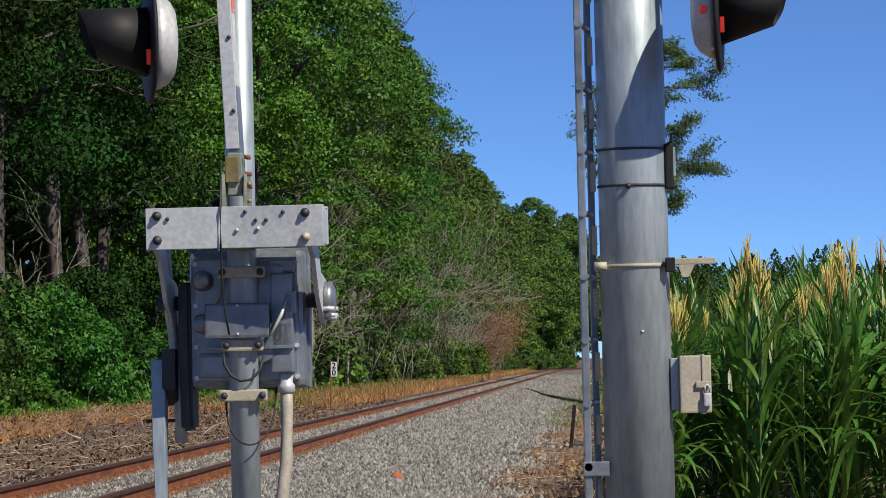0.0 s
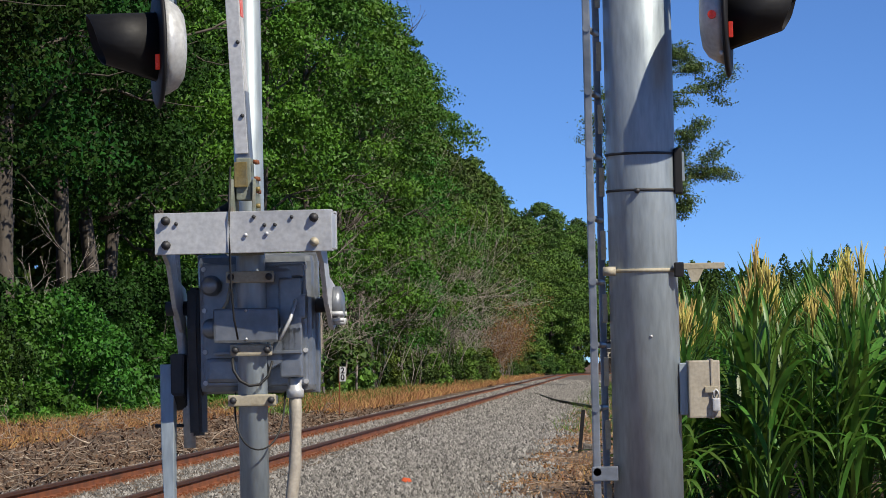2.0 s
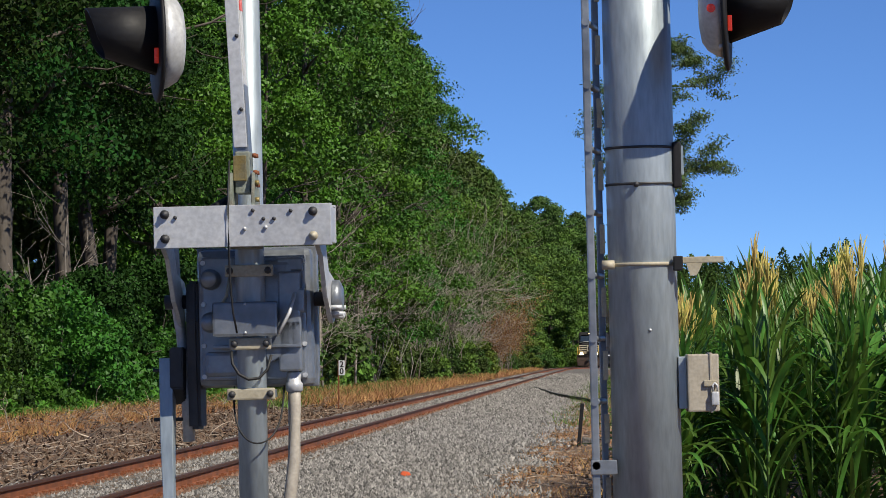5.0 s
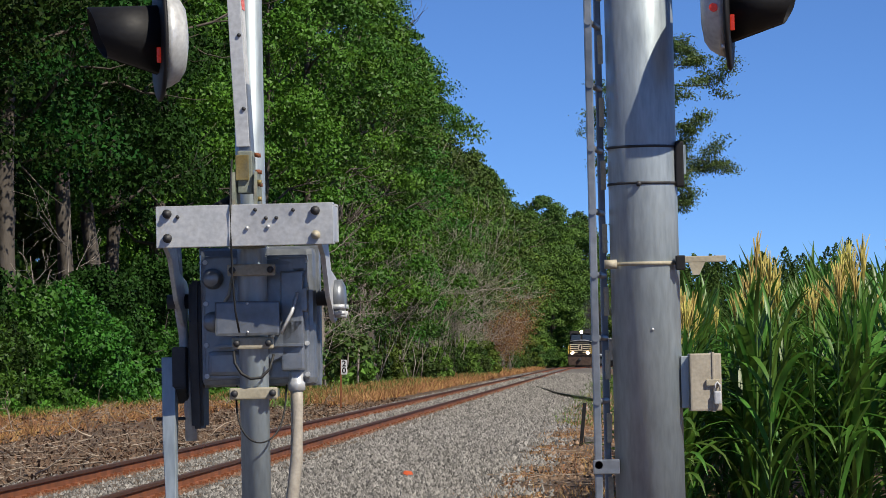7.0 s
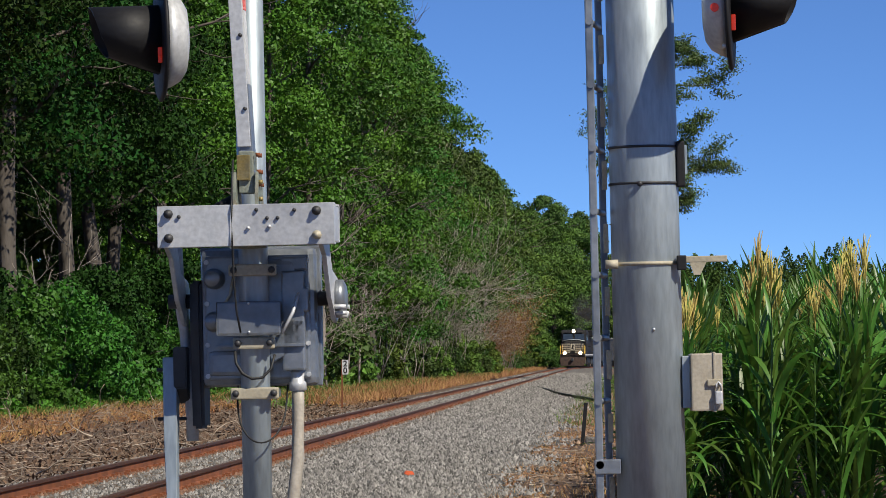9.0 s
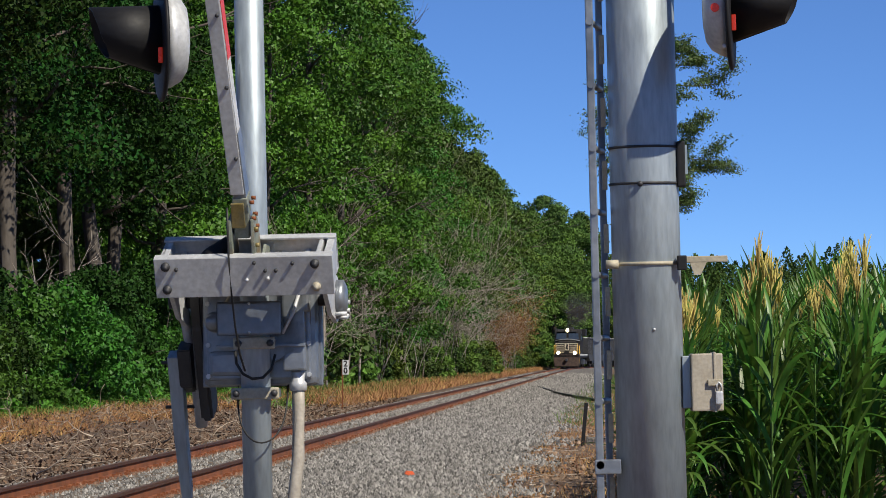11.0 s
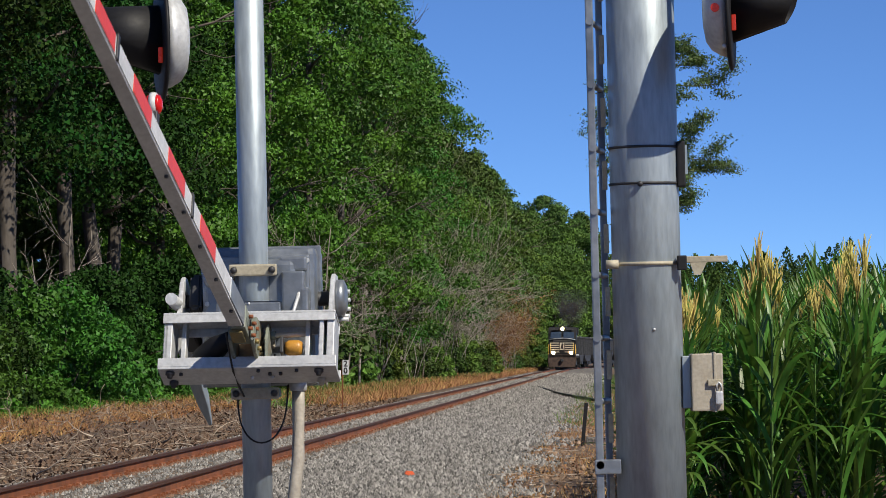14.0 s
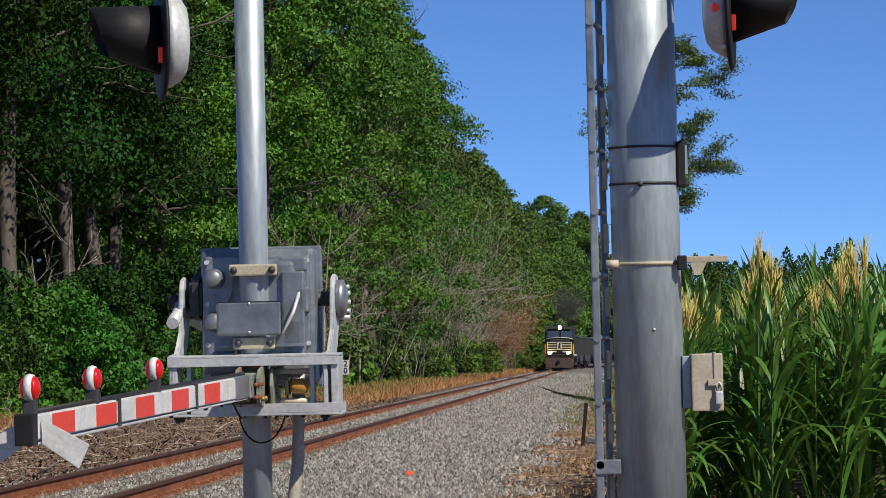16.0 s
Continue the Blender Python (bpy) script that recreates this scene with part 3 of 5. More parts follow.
    fr("holder_collar", rod((0.03, -0.4, 0.24), (0.03, -0.4, 0.31), 0.085, 0.07, 18), M_HOLDER)
    for y in (-0.48, -0.34):
        fr("shear_bolt", rod((0.08, y, 0.335), (0.3, y, 0.35), 0.013, None, 10), M_CREAM, "pale steel pin")
        fr("pin_nut", rod((0.135, y, 0.339), (0.155, y, 0.34), 0.023, None, 6), M_HOLDER)
    fr("amber_roller", spin([(0.001, -0.04), (0.028, -0.04), (0.037, -0.024), (0.037, 0.024), (0.028, 0.04), (0.001, 0.04)], 18, "X"), M_AMBER, "amber roller").location = (0.245, -0.41, 0.35)
    fr("roller_bracket", block(0.185, -0.45, 0.3, 0.2, -0.37, 0.4, 0.003), M_DARK)
    for z in (0.4, 0.47, 0.55):
        fr("clamp_bolt", rod((0.09, -0.46, z), (0.11, -0.46, z), 0.011, None, 8), M_BRASS)
    before = set(frame_part.children)
    for z in (0.54, 0.6, 0.68):
        for y in (-0.45, -0.39):
            fr("clamp_bolt", rod((0.085, y, z), (0.105, y, z), 0.01, None, 8), M_RUST)
    fr("dark_spring", tube([(-0.24, -0.46, 0.31), (-0.2, -0.45, 0.33), (-0.12, -0.42, 0.4), (-0.04, -0.4, 0.47)], [0.03, 0.058, 0.055, 0.03], 14), M_BLACK, "black buffer spring")
    L0, L1 = 0.52, 4.62
    bx, by = 0.04, -0.393
    w0, w1, h0, h1 = 0.027, 0.023, 0.05, 0.045
    bo = bmesh.new()
    vs = [bo.verts.new((bx + sx * w, by + sy * h, z)) for z, w, h in ((L0, w0, h0), (L1, w1, h1)) for sx, sy in ((-1, -1), (1, -1), (1, 1), (-1, 1))]
    for q in ((3, 2, 1, 0), (4, 5, 6, 7), (0, 1, 5, 4), (1, 2, 6, 5), (2, 3, 7, 6), (3, 0, 4, 7)):
        bo.faces.new([vs[i] for i in q])
    bmesh.ops.bevel(bo, geom=list(bo.edges), offset=0.005, segments=2, affect="EDGES")
    boom = fr("boom", bo, M_WHITE, "grey-white boom with red stripes")
    fr("boom_root", block(bx - 0.03, by - 0.052, L0, bx + 0.03, by + 0.052, 1.02, 0.003), M_BOX, "grey boom root plate")
    fr("boom_flange", block(bx - 0.04, by - 0.062, L0 + 0.2, bx + 0.024, by - 0.053, L1 - 0.05, 0.003), M_ALU, "grey flange along the boom")
    for u in (0.9, 1.25, 1.6, 1.95, 2.3):
        fr("flange_bolt", spin([(0.0001, -0.012), (0.009, -0.01), (0.01, 0)], 8, "Y"), M_DARK).location = (bx + 0.008, by - 0.062, u)
    for i in range(5):
        u = 1.53 + 0.66 * i
        for s in (-1, 1):
            k = (u - L0) / (L1 - L0)
            w, h = w0 + (w1 - w0) * k + 0.0025, h0 + (h1 - h0) * k - 0.006
            x = bx + s * w
            fr("stripe", block(min(x, x - s * 0.004), by - h, u - 0.155, max(x, x - s * 0.004), by + h, u + 0.17), M_REDREF, "red reflective stripe")
    for u in (1.86, 3.3):
        fr("boom_band", block(bx - 0.033, by - 0.056, u, bx + 0.033, by + 0.056, u + 0.03, 0.003), M_DARK)
    fr("boom_conduit", rod((bx, by + 0.058, 0.7), (bx, by + 0.054, 4.55), 0.01, None, 8), M_RUBBER)
    for u in (2.56, 3.63, 4.55):
        stem = fr("gate_lamp", block(bx - 0.022, by + 0.045, u - 0.025, bx + 0.022, by + 0.1, u + 0.025, 0.004), M_DARK, "small boom lamp with red lenses")
        fr("lamp_body", spin([(0.0001, -0.018), (0.047, -0.014), (0.051, 0), (0.047, 0.014), (0.0001, 0.018)], 24, "X"), M_WHITE).location = (bx, by + 0.14, u)
        for s in (-1, 1):
            fr("lamp_lens", spin([(0.0001, 0.036 * s), (0.02, 0.034 * s), (0.036, 0.026 * s), (0.043, 0.014 * s), (0.0001, 0.0135 * s)], 24, "X"), M_LENS, "red lamp lens").location = (bx, by + 0.14, u)
    fr("boom_end_cap", block(bx - 0.034, by - 0.06, L1 - 0.04, bx + 0.034, by + 0.052, L1 + 0.03, 0.005), M_BLACK, "black boom end cap")
    for s in (-1, 1):
        fr("tip_wing", prism([(0, 0.03), (s * 0.17, -0.065), (s * 0.13, -0.15), (s * 0.0, -0.06)], L1 - 0.11, L1 - 0.1, "Z", 0.002), M_WHITE, "white plate wing at the boom tip").location = (bx + s * 0.03, by, 0)
    # the boom leans a little off the frame
    for q in set(frame_part.children) - before:
        for vert in q.data.vertices:
            vert.co.x -= 0.045 * (vert.co.z + q.location.z - L0)
    return frame_part


GATE_FRAME = build_gate()


# ---- cantilever pole with ladder ----
def build_pole():
    g = thing("signal_pole", pose(1.028, 16.3, 0, 0, -1.35, 0), "thick galvanised steel signal pole with a ladder", "signal pole")
    part("pole", rod((0, 0, 0), (0, 0, 5.4), 0.168, 0.162, 56), M_GALV, g, "thick weathered grey steel tube")
    part("base_flange", spin([(0.001, 0), (0.32, 0), (0.32, 0.04), (0.001, 0.04)], 32), M_GALV, g)
    part("foundation", spin([(0.001, -0.5), (0.45, -0.5), (0.45, 0.0), (0.001, 0.0)], 32), M_BALLAST, g)
    for z in (2.695, 2.52):
        b = part("pole_band", spin([(0.167, -0.006), (0.171, -0.006), (0.171, 0.006), (0.167, 0.006)], 48), M_DARK, g, "thin dark steel band")
        b.location = (0, 0, z)
    part("band_latch", block(0.155, -0.08, 2.5, 0.195, -0.04, 2.72, 0.008), M_BLACK, g, "black latch plate")
    part("latch_tab", block(0.19, -0.075, 2.56, 0.205, -0.05, 2.7, 0.003), M_GALV, g)
    part("bolt_head", spin([(0.0001, -0.02), (0.012, -0.018), (0.014, 0)], 10, "Y"), M_DARK, g).location = (-0.03, -0.167, 2.515)
    z = 2.135
    part("clamp_band", spin([(0.166, -0.009), (0.174, -0.008), (0.174, 0.008), (0.166, 0.009)], 48), M_TAN, g, "tan clamp band").location = (0, 0, z)
    part("clamp_bolt", rod((-0.2, -0.12, z), (-0.14, -0.12, z), 0.022, None, 12), M_TAN, g)
    part("clamp_socket", block(0.14, -0.15, z - 0.035, 0.185, -0.1, z + 0.035, 0.006), M_BLACK, g)
    part("outrigger_arm", block(0.18, -0.14, z + 0.0, 0.38, -0.12, z + 0.03, 0.004), M_TAN, g, "tan steel angle arm")
    part("outrigger_web", prism([(0.2, z), (0.28, z), (0.25, z - 0.06), (0.22, z - 0.06)], -0.14, -0.128, "Y"), M_TAN, g)
    part("rivet", spin([(0.0001, -0.008), (0.006, -0.006), (0.008, 0)], 10, "Y"), M_ALU, g).location = (0.02, -0.167, 1.82)
    # ladder
    lad = part("ladder", block(-0.268, -0.105, 0.3, -0.232, -0.06, 5.4, 0.006), M_BOX, g, "grey steel ladder")
    part("stile", block(-0.205, 0.22, 0.3, -0.172, 0.265, 5.4, 0.006), M_BOX, lad)
    for i in range(16):
        zz = 0.572 + 0.3035 * i
        part("rung", rod((-0.245, -0.08, zz), (-0.185, 0.24, zz), 0.015, None, 10), M_BOX, lad)
        part("guard_bar", block(-0.202, -0.03, zz - 0.2, -0.178, -0.004, zz - 0.06, 0.004), M_TAN, lad)
        part("rung_end", rod((-0.25, -0.115, zz), (-0.25, -0.1, zz), 0.02, None, 8), M_BOX, lad)
    for zz in (1.17,):
        part("ladder_bracket", block(-0.275, -0.115, zz - 0.035, -0.15, -0.07, zz + 0.035, 0.005), M_BOX, lad)
    # small equipment box
    box = part("equipment_box", block(0.195, -0.130, 1.425, 0.345, 0.050, 1.7, 0.008), M_BEIGE, g, "small beige equipment box with padlock")
    part("lid_rim", block(0.3, -0.136, 1.42, 0.312, 0.055, 1.706, 0.003), M_BEIGE, box)
    part("box_mount", block(0.155, -0.080, 1.44, 0.195, 0.020, 1.69, 0.004), M_GALV, box)
    part("hasp", block(0.27, -0.145, 1.545, 0.335, -0.130, 1.575, 0.004), M_TAN, box)
    part("padlock", block(0.305, -0.160, 1.455, 0.34, -0.135, 1.52, 0.008), M_ALU, box, "silver padlock")
    part("shackle", tube([(0.312, -0.147, 1.52), (0.312, -0.147, 1.55), (0.322, -0.147, 1.562), (0.333, -0.147, 1.55), (0.333, -0.147, 1.52)], 0.005, 6), M_ALU, box)
    # flashers
    signal_head(g, (0.412, -0.28, 3.335), -8, True)
    part("flasher_arm", rod((0, -0.28, 3.75), (0.55, -0.28, 3.75), 0.03, None, 14), M_GALV, g)
    part("flasher_stay", rod((0, 0, 3.75), (0, -0.3, 3.75), 0.04, None, 14), M_GALV, g)
    part("hanger", rod((0.34, -0.28, 3.43), (0.34, -0.28, 3.75), 0.022, None, 10), M_GALV, g)


build_pole()


# ---- speed board, post and litter beside the track ----
def build_sign():
    y = 104.0
    p = Vector(((606.5 - 784) / 6000 * y, y, -0.1))
    g = thing("speed_board", Matrix.Translation(p), "small white speed board lettered 20 on a rusty post", "railway sign")
    part("post", block(-0.03, -0.02, -0.3, 0.02, 0.02, 1.62, 0.004), M_RUST, g, "thin rusty steel post")
    board = part("board", block(-0.005, -0.035, 1.19, 0.185, -0.02, 1.64, 0.004), M_WHITE, g, "white rectangular board")
    for i, ch in enumerate("20"):
        cu = bpy.data.curves.new("number", "FONT")
        cu.body, cu.size, cu.align_x, cu.extrude, cu.offset = ch, 0.25, "CENTER", 0.002, 0.006
        tmp = new("number", cu)
        me = bpy.data.meshes.new_from_object(tmp)
        bpy.data.objects.remove(tmp)
        me.materials.clear()
        q = part("number", me, M_BLACK, board, "black digit")
        q.matrix_local = pose(0.09, -0.038, 1.44 - 0.21 * i, 90, 0, 0)


build_sign()


def build_post():
    g = thing("marker_post", pose(2.67, 65, -0.08, 0, 5, 0), "short leaning rusty post beside the gravel", "post")
    part("post", block(-0.035, -0.035, -0.3, 0.035, 0.035, 0.86, 0.005), M_BLACK, g)
    part("post_foot", block(0.05, -0.03, -0.02, 0.3, 0.12, 0.22, 0.03), M_BALLAST, g, "pale broken concrete foot")
    c = [Vector((4.87, 173, 0.08)), Vector((4.85, 158, 0.07)), Vector((4.8, 142, 0.08)), Vector((4.95, 132, 0.1)), Vector((5.3, 122, 0.1)), Vector((5.6, 114, 0.05))]
    cab = part("fallen_pole", tube(c, [0.03, 0.05, 0.06, 0.06, 0.055, 0.05], 8), M_BLACK)
    tagged(cab, "dark crooked fallen pole lying on gravel", "fallen pole")


build_post()
lit = part("plastic_scrap", prism([(-0.07, 0), (0.02, -0.015), (0.08, 0.02), (0.04, 0.06), (-0.055, 0.05)], 0, 0.04, "Y", 0.006), M_LITTER)
lit.matrix_world = pose(-0.46, 46.6, 0.05, 0, 12, 20)
tagged(lit, "crumpled orange-red plastic scrap lying on gravel", "litter")


# ---- trees ----
def limb(bm, p0, d, length, r, rng, depth, tips, bend=0.25, up=0.1):
    pts, rad = [Vector(p0)], [r]
    d = Vector(d).normalized()
    k = 4
    for i in range(k):
        d = (d + Vector(rng.normal(0, bend, 3)) + Vector((0, 0, up))).normalized()
        pts.append(pts[-1] + d * length / k)
        rad.append(max(0.006, r * (1 - 0.75 * (i + 1) / k)))
    tube(pts, rad, 4, bm)
    tips.extend(pts[2:])
    if depth > 0:
        for i in range(2, k + 1):
            for _ in range(2):
                nd = (d + Vector(rng.normal(0, 0.7, 3))).normalized()
                limb(bm, pts[i], nd, length * rng.uniform(0.4, 0.6), rad[i] * 0.7, rng, depth - 1, tips, bend, up)


def make_tree(seed, height, radius, low, leaves, leaf_size, mat, clumps=46, label="", heavy=False, fine=False):
    """A broadleaf tree: trunk, limbs, and a crown of leaf clumps with gaps."""
    r = np.random.default_rng(seed)
    g = thing("tree", pose(0, 0, -30), label or "leafy green broadleaf tree at the forest edge", "tree", "trees of the forest edge")
    bm = bmesh.new()
    tips = []
    pts = [Vector((0, 0, -0.4))]
    rad = [height * 0.014]
    for i in range(7):
        pts.append(Vector((r.normal(0, 0.12) + pts[-1].x, r.normal(0, 0.12) + pts[-1].y, height * 0.92 * (i + 1) / 7)))
        rad.append(height * 0.013 * (1 - 0.85 * (i + 1) / 7))
    tube(pts, rad, 10, bm)
    for i in range(14 if clumps > 95 else 7):
        t = r.uniform(low / height + 0.05, 0.95)
        p = pts[0].lerp(pts[-1], t)
        a = r.uniform(0, 2 * math.pi)
        limb(bm, p, (math.cos(a), math.sin(a), r.uniform(0.1, 0.7)), radius * r.uniform(0.5, 0.95), height * 0.004, r, 1 if clumps > 95 else 0, tips)
    part("trunk", bm, M_BARK, g, "grey-brown trunk with limbs")
    cs = []
    for i in range(clumps):
        t = r.uniform(0, 1) ** 0.8
        z = low + (height - low) * t
        prof = math.sin(math.pi * min(1, 0.16 + 0.84 * t)) ** 0.6
        if heavy:
            prof = (0.45 + 0.75 * t) if t < 0.8 else 1.05 * math.sqrt(max(0.0, (1.02 - t) / 0.22))
        a = r.uniform(0, 2 * math.pi)
        rr = radius * prof * math.sqrt(r.uniform(0.1, 1)) * r.uniform(0.8, 1.2)
        cs.append((rr * math.cos(a), rr * math.sin(a), z, radius * r.uniform(0.14, 0.34)))
    pos, outs = [], []
    per = leaves // clumps
    for x, y, z, s in cs:
        q = r.normal(size=(per, 3))
        q /= np.linalg.norm(q, axis=1)[:, None]
        q *= (r.uniform(0.1, 1, (per, 1)) ** 0.5) * s * r.uniform(0.8, 1.2, (per, 1))
        q[:, 2] = q[:, 2] * 0.42 - 0.25 * (q[:, 0] ** 2 + q[:, 1] ** 2) / max(s, 0.1)
        outs.append(q / (np.linalg.norm(q, axis=1)[:, None] + 1e-6))
        pos.append(q + [x, y, z])
    pos, outs = np.concatenate(pos), np.concatenate(outs)
    v, f = leaf_cloud(pos, leaf_size, r, 0.85, 0.6, 0.12, outs, fine)
    ob = part("crown", mesh_np("crown", v, f, mat), mat, g, "uneven leafy crown")
    return g


def make_shrub(seed, height, radius, leaves, leaf_size, mat):
    r = np.random.default_rng(seed)
    g = thing("shrub", pose(0, 0, -30), "dense green shrub at the foot of the forest", "shrub", "shrubs along the forest edge")
    bm = bmesh.new()
    tips = []
    for i in range(6):
        a = r.uniform(0, 2 * math.pi)
        limb(bm, (0, 0, -0.1), (0.5 * math.cos(a), 0.5 * math.sin(a), 1), height * 0.8, 0.03, r, 0, tips)
    part("stem", bm, M_BARK, g)
    pos, outs = [], []
    for i in range(22):
        a, t = r.uniform(0, 2 * math.pi), r.uniform(0.08, 1)
        rr = radius * math.sqrt(max(0.05, 1 - t * t * 0.85)) * math.sqrt(r.uniform(0.1, 1))
        q = r.normal(size=(leaves // 22, 3))
        q /= np.linalg.norm(q, axis=1)[:, None]
        q *= (r.uniform(0.2, 1, (len(q), 1)) ** 0.5) * radius * r.uniform(0.25, 0.45)
        q[:, 2] *= 0.7
        outs.append(q / (np.linalg.norm(q, axis=1)[:, None] + 1e-6))
        pos.append(q + [rr * math.cos(a), rr * math.sin(a), max(0.15, t * height)])
    pos, outs = np.concatenate(pos), np.concatenate(outs)
    pos[:, 2] = np.abs(pos[:, 2])
    v, f = leaf_cloud(pos, leaf_size, r, 0.85, 0.6, 0.12, outs, True)
    part("foliage", mesh_np("foliage", v, f, mat), mat, g)
    return g


def make_bare(seed, height, brown=False):
    """A bare, dead bush or sapling of grey twigs."""
    r = np.random.default_rng(seed)
    g = thing("dead_bush", pose(0, 0, -30), "bare brown dead bush" if brown else "bare grey leafless bush at the forest edge", "dead bush", "dead bushes along the forest edge")
    bm = bmesh.new()
    tips = []
    for i in range(7):
        a = r.uniform(0, 2 * math.pi)
        limb(bm, (r.normal(0, 0.5), r.normal(0, 0.3), -0.1), (0.32 * math.cos(a), 0.32 * math.sin(a), 1), height * r.uniform(0.6, 1), 0.026, r, 2, tips, 0.16)
    part("bare_crown", bm, M_TWIG, g)
    if brown:
        pts = np.array([tuple(t) for t in tips])
        pos = pts[r.integers(0, len(pts), 4200)] + r.normal(0, 0.3, (4200, 3))
        v, f = leaf_cloud(pos, 0.16, r)
        part("withered_crown", mesh_np("withered_crown", v, f, M_DEADLEAF), M_DEADLEAF, g, "withered brown leaves")
    return g


used = set()


def plant(proto, p, turn, s):
    """Puts the prototype itself at its first place, and copies after that."""
    m = Matrix.Translation(p) @ pose(0, 0, 0, 0, 0, turn)
    if proto.name not in used:
        used.add(proto.name)
        proto.scale = (s, s, s)
        proto.matrix_world = m @ Matrix.Diagonal((s, s, s, 1))
        return proto
    q = copy_thing(proto, m)
    q.scale = (s, s, s)
    return q


# trees with M_LEAF[1] carry the forest shade in their leaf colour
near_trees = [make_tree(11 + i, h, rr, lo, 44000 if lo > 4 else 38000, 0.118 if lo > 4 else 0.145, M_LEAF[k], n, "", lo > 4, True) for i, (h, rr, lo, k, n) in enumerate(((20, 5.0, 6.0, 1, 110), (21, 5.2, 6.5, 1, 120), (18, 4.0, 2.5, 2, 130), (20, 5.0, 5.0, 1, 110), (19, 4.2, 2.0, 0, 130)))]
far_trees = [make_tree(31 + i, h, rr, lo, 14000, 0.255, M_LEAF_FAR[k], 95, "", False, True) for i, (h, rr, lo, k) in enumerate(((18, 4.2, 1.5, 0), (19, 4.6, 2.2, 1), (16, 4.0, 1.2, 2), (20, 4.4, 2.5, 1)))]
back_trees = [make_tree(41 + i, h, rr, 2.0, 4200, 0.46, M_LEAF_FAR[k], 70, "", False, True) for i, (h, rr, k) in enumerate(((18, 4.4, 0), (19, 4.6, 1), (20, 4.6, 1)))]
# two of the shrubs also take the shade-darkened leaves
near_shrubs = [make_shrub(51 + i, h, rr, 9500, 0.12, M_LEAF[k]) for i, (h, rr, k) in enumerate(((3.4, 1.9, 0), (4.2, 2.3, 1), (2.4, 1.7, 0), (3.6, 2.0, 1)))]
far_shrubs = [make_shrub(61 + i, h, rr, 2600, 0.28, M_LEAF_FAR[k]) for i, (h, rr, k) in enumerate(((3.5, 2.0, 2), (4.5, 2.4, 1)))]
bare = [make_bare(71, 6.0), make_bare(72, 8.5), make_bare(73, 5.5, True)]
fr_rng = np.random.default_rng(77)
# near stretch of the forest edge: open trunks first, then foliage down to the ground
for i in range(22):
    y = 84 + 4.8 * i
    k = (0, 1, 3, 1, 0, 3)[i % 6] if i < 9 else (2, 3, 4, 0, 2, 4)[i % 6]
    # first ten enlarged: unseen crowns above the view added to shade what is below
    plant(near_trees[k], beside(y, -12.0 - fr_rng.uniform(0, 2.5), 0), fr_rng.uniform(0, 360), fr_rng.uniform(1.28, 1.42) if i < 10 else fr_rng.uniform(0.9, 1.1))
for i in range(18):
    y = 98 + 7 * i
    plant(back_trees[i % 3], beside(y, -19 - fr_rng.uniform(0, 6), 0.1), fr_rng.uniform(0, 360), fr_rng.uniform(1.0, 1.2))
for i in range(14):
    y = 112 + 13 * i
    plant(back_trees[i % 3], beside(y, -27 - fr_rng.uniform(0, 12), 0.1), fr_rng.uniform(0, 360), fr_rng.uniform(1.05, 1.25))
# the tall trees that lean over the line
for y, off, k, s in ((150, -9.5, 2, 1.15), (160, -8.4, 4, 1.2), (171, -7.4, 2, 1.2), (182, -6.9, 4, 1.12), (191, -7.8, 4, 1.0), (203, -8.0, 4, 1.1), (216, -7.9, 2, 1.2), (230, -8.0, 4, 1.18)):
    plant(near_trees[k], beside(y, off, 0), fr_rng.uniform(0, 360), s)
for i in range(60):
    y = 192 + 5.2 * i
    plant(far_trees[int(fr_rng.integers(0, 4))], beside(y, (-8.7 if y > 232 else -10.5) - fr_rng.uniform(0, 2.2), 0), fr_rng.uniform(0, 360), fr_rng.uniform(0.92, 1.12) * (0.98 if y < 345 else 1.13 if y < 400 else 1.14))
for i in range(30):
    y = 195 + 10.5 * i
    plant(back_trees[i % 3], beside(y, -17 - fr_rng.uniform(0, 4), 0), fr_rng.uniform(0, 360), fr_rng.uniform(1.05, 1.18))
for i in range(38):
    y = 80 + 3.0 * i
    plant(near_shrubs[(i * 3) % 4 if i % 5 else 0], beside(y, -9.2 - fr_rng.uniform(0, 2.4), 0), fr_rng.uniform(0, 360), fr_rng.uniform(0.7, 1.12))
for i in range(45):
    y = 192 + 6.5 * i
    plant(far_shrubs[i % 2], beside(y, -7.4 - fr_rng.uniform(0, 2.2), 0), fr_rng.uniform(0, 360), fr_rng.uniform(0.5, 1.0))
for y, off, k, s in ((150, -7.6, 0, 0.9), (170, -7.4, 1, 0.9), (182, -6.8, 1, 1.05), (193, -6.6, 1, 1.1), (201, -6.2, 0, 1.2), (209, -6.6, 1, 1.15), (217, -6.0, 1, 1.0),
                     (225, -6.6, 1, 1.2), (233, -6.0, 0, 1.2), (242, -6.4, 1, 1.05), (252, -6.0, 0, 1.2), (263, -6.2, 1, 0.95), (274, -6.0, 0, 1.0), (288, -5.8, 0, 0.9),
                     (318, -4.8, 2, 0.75), (330, -5.0, 2, 1.0), (340, -4.7, 2, 1.1), (351, -4.6, 2, 0.8)):
    plant(bare[k], beside(y, off, 0), fr_rng.uniform(0, 360), s)
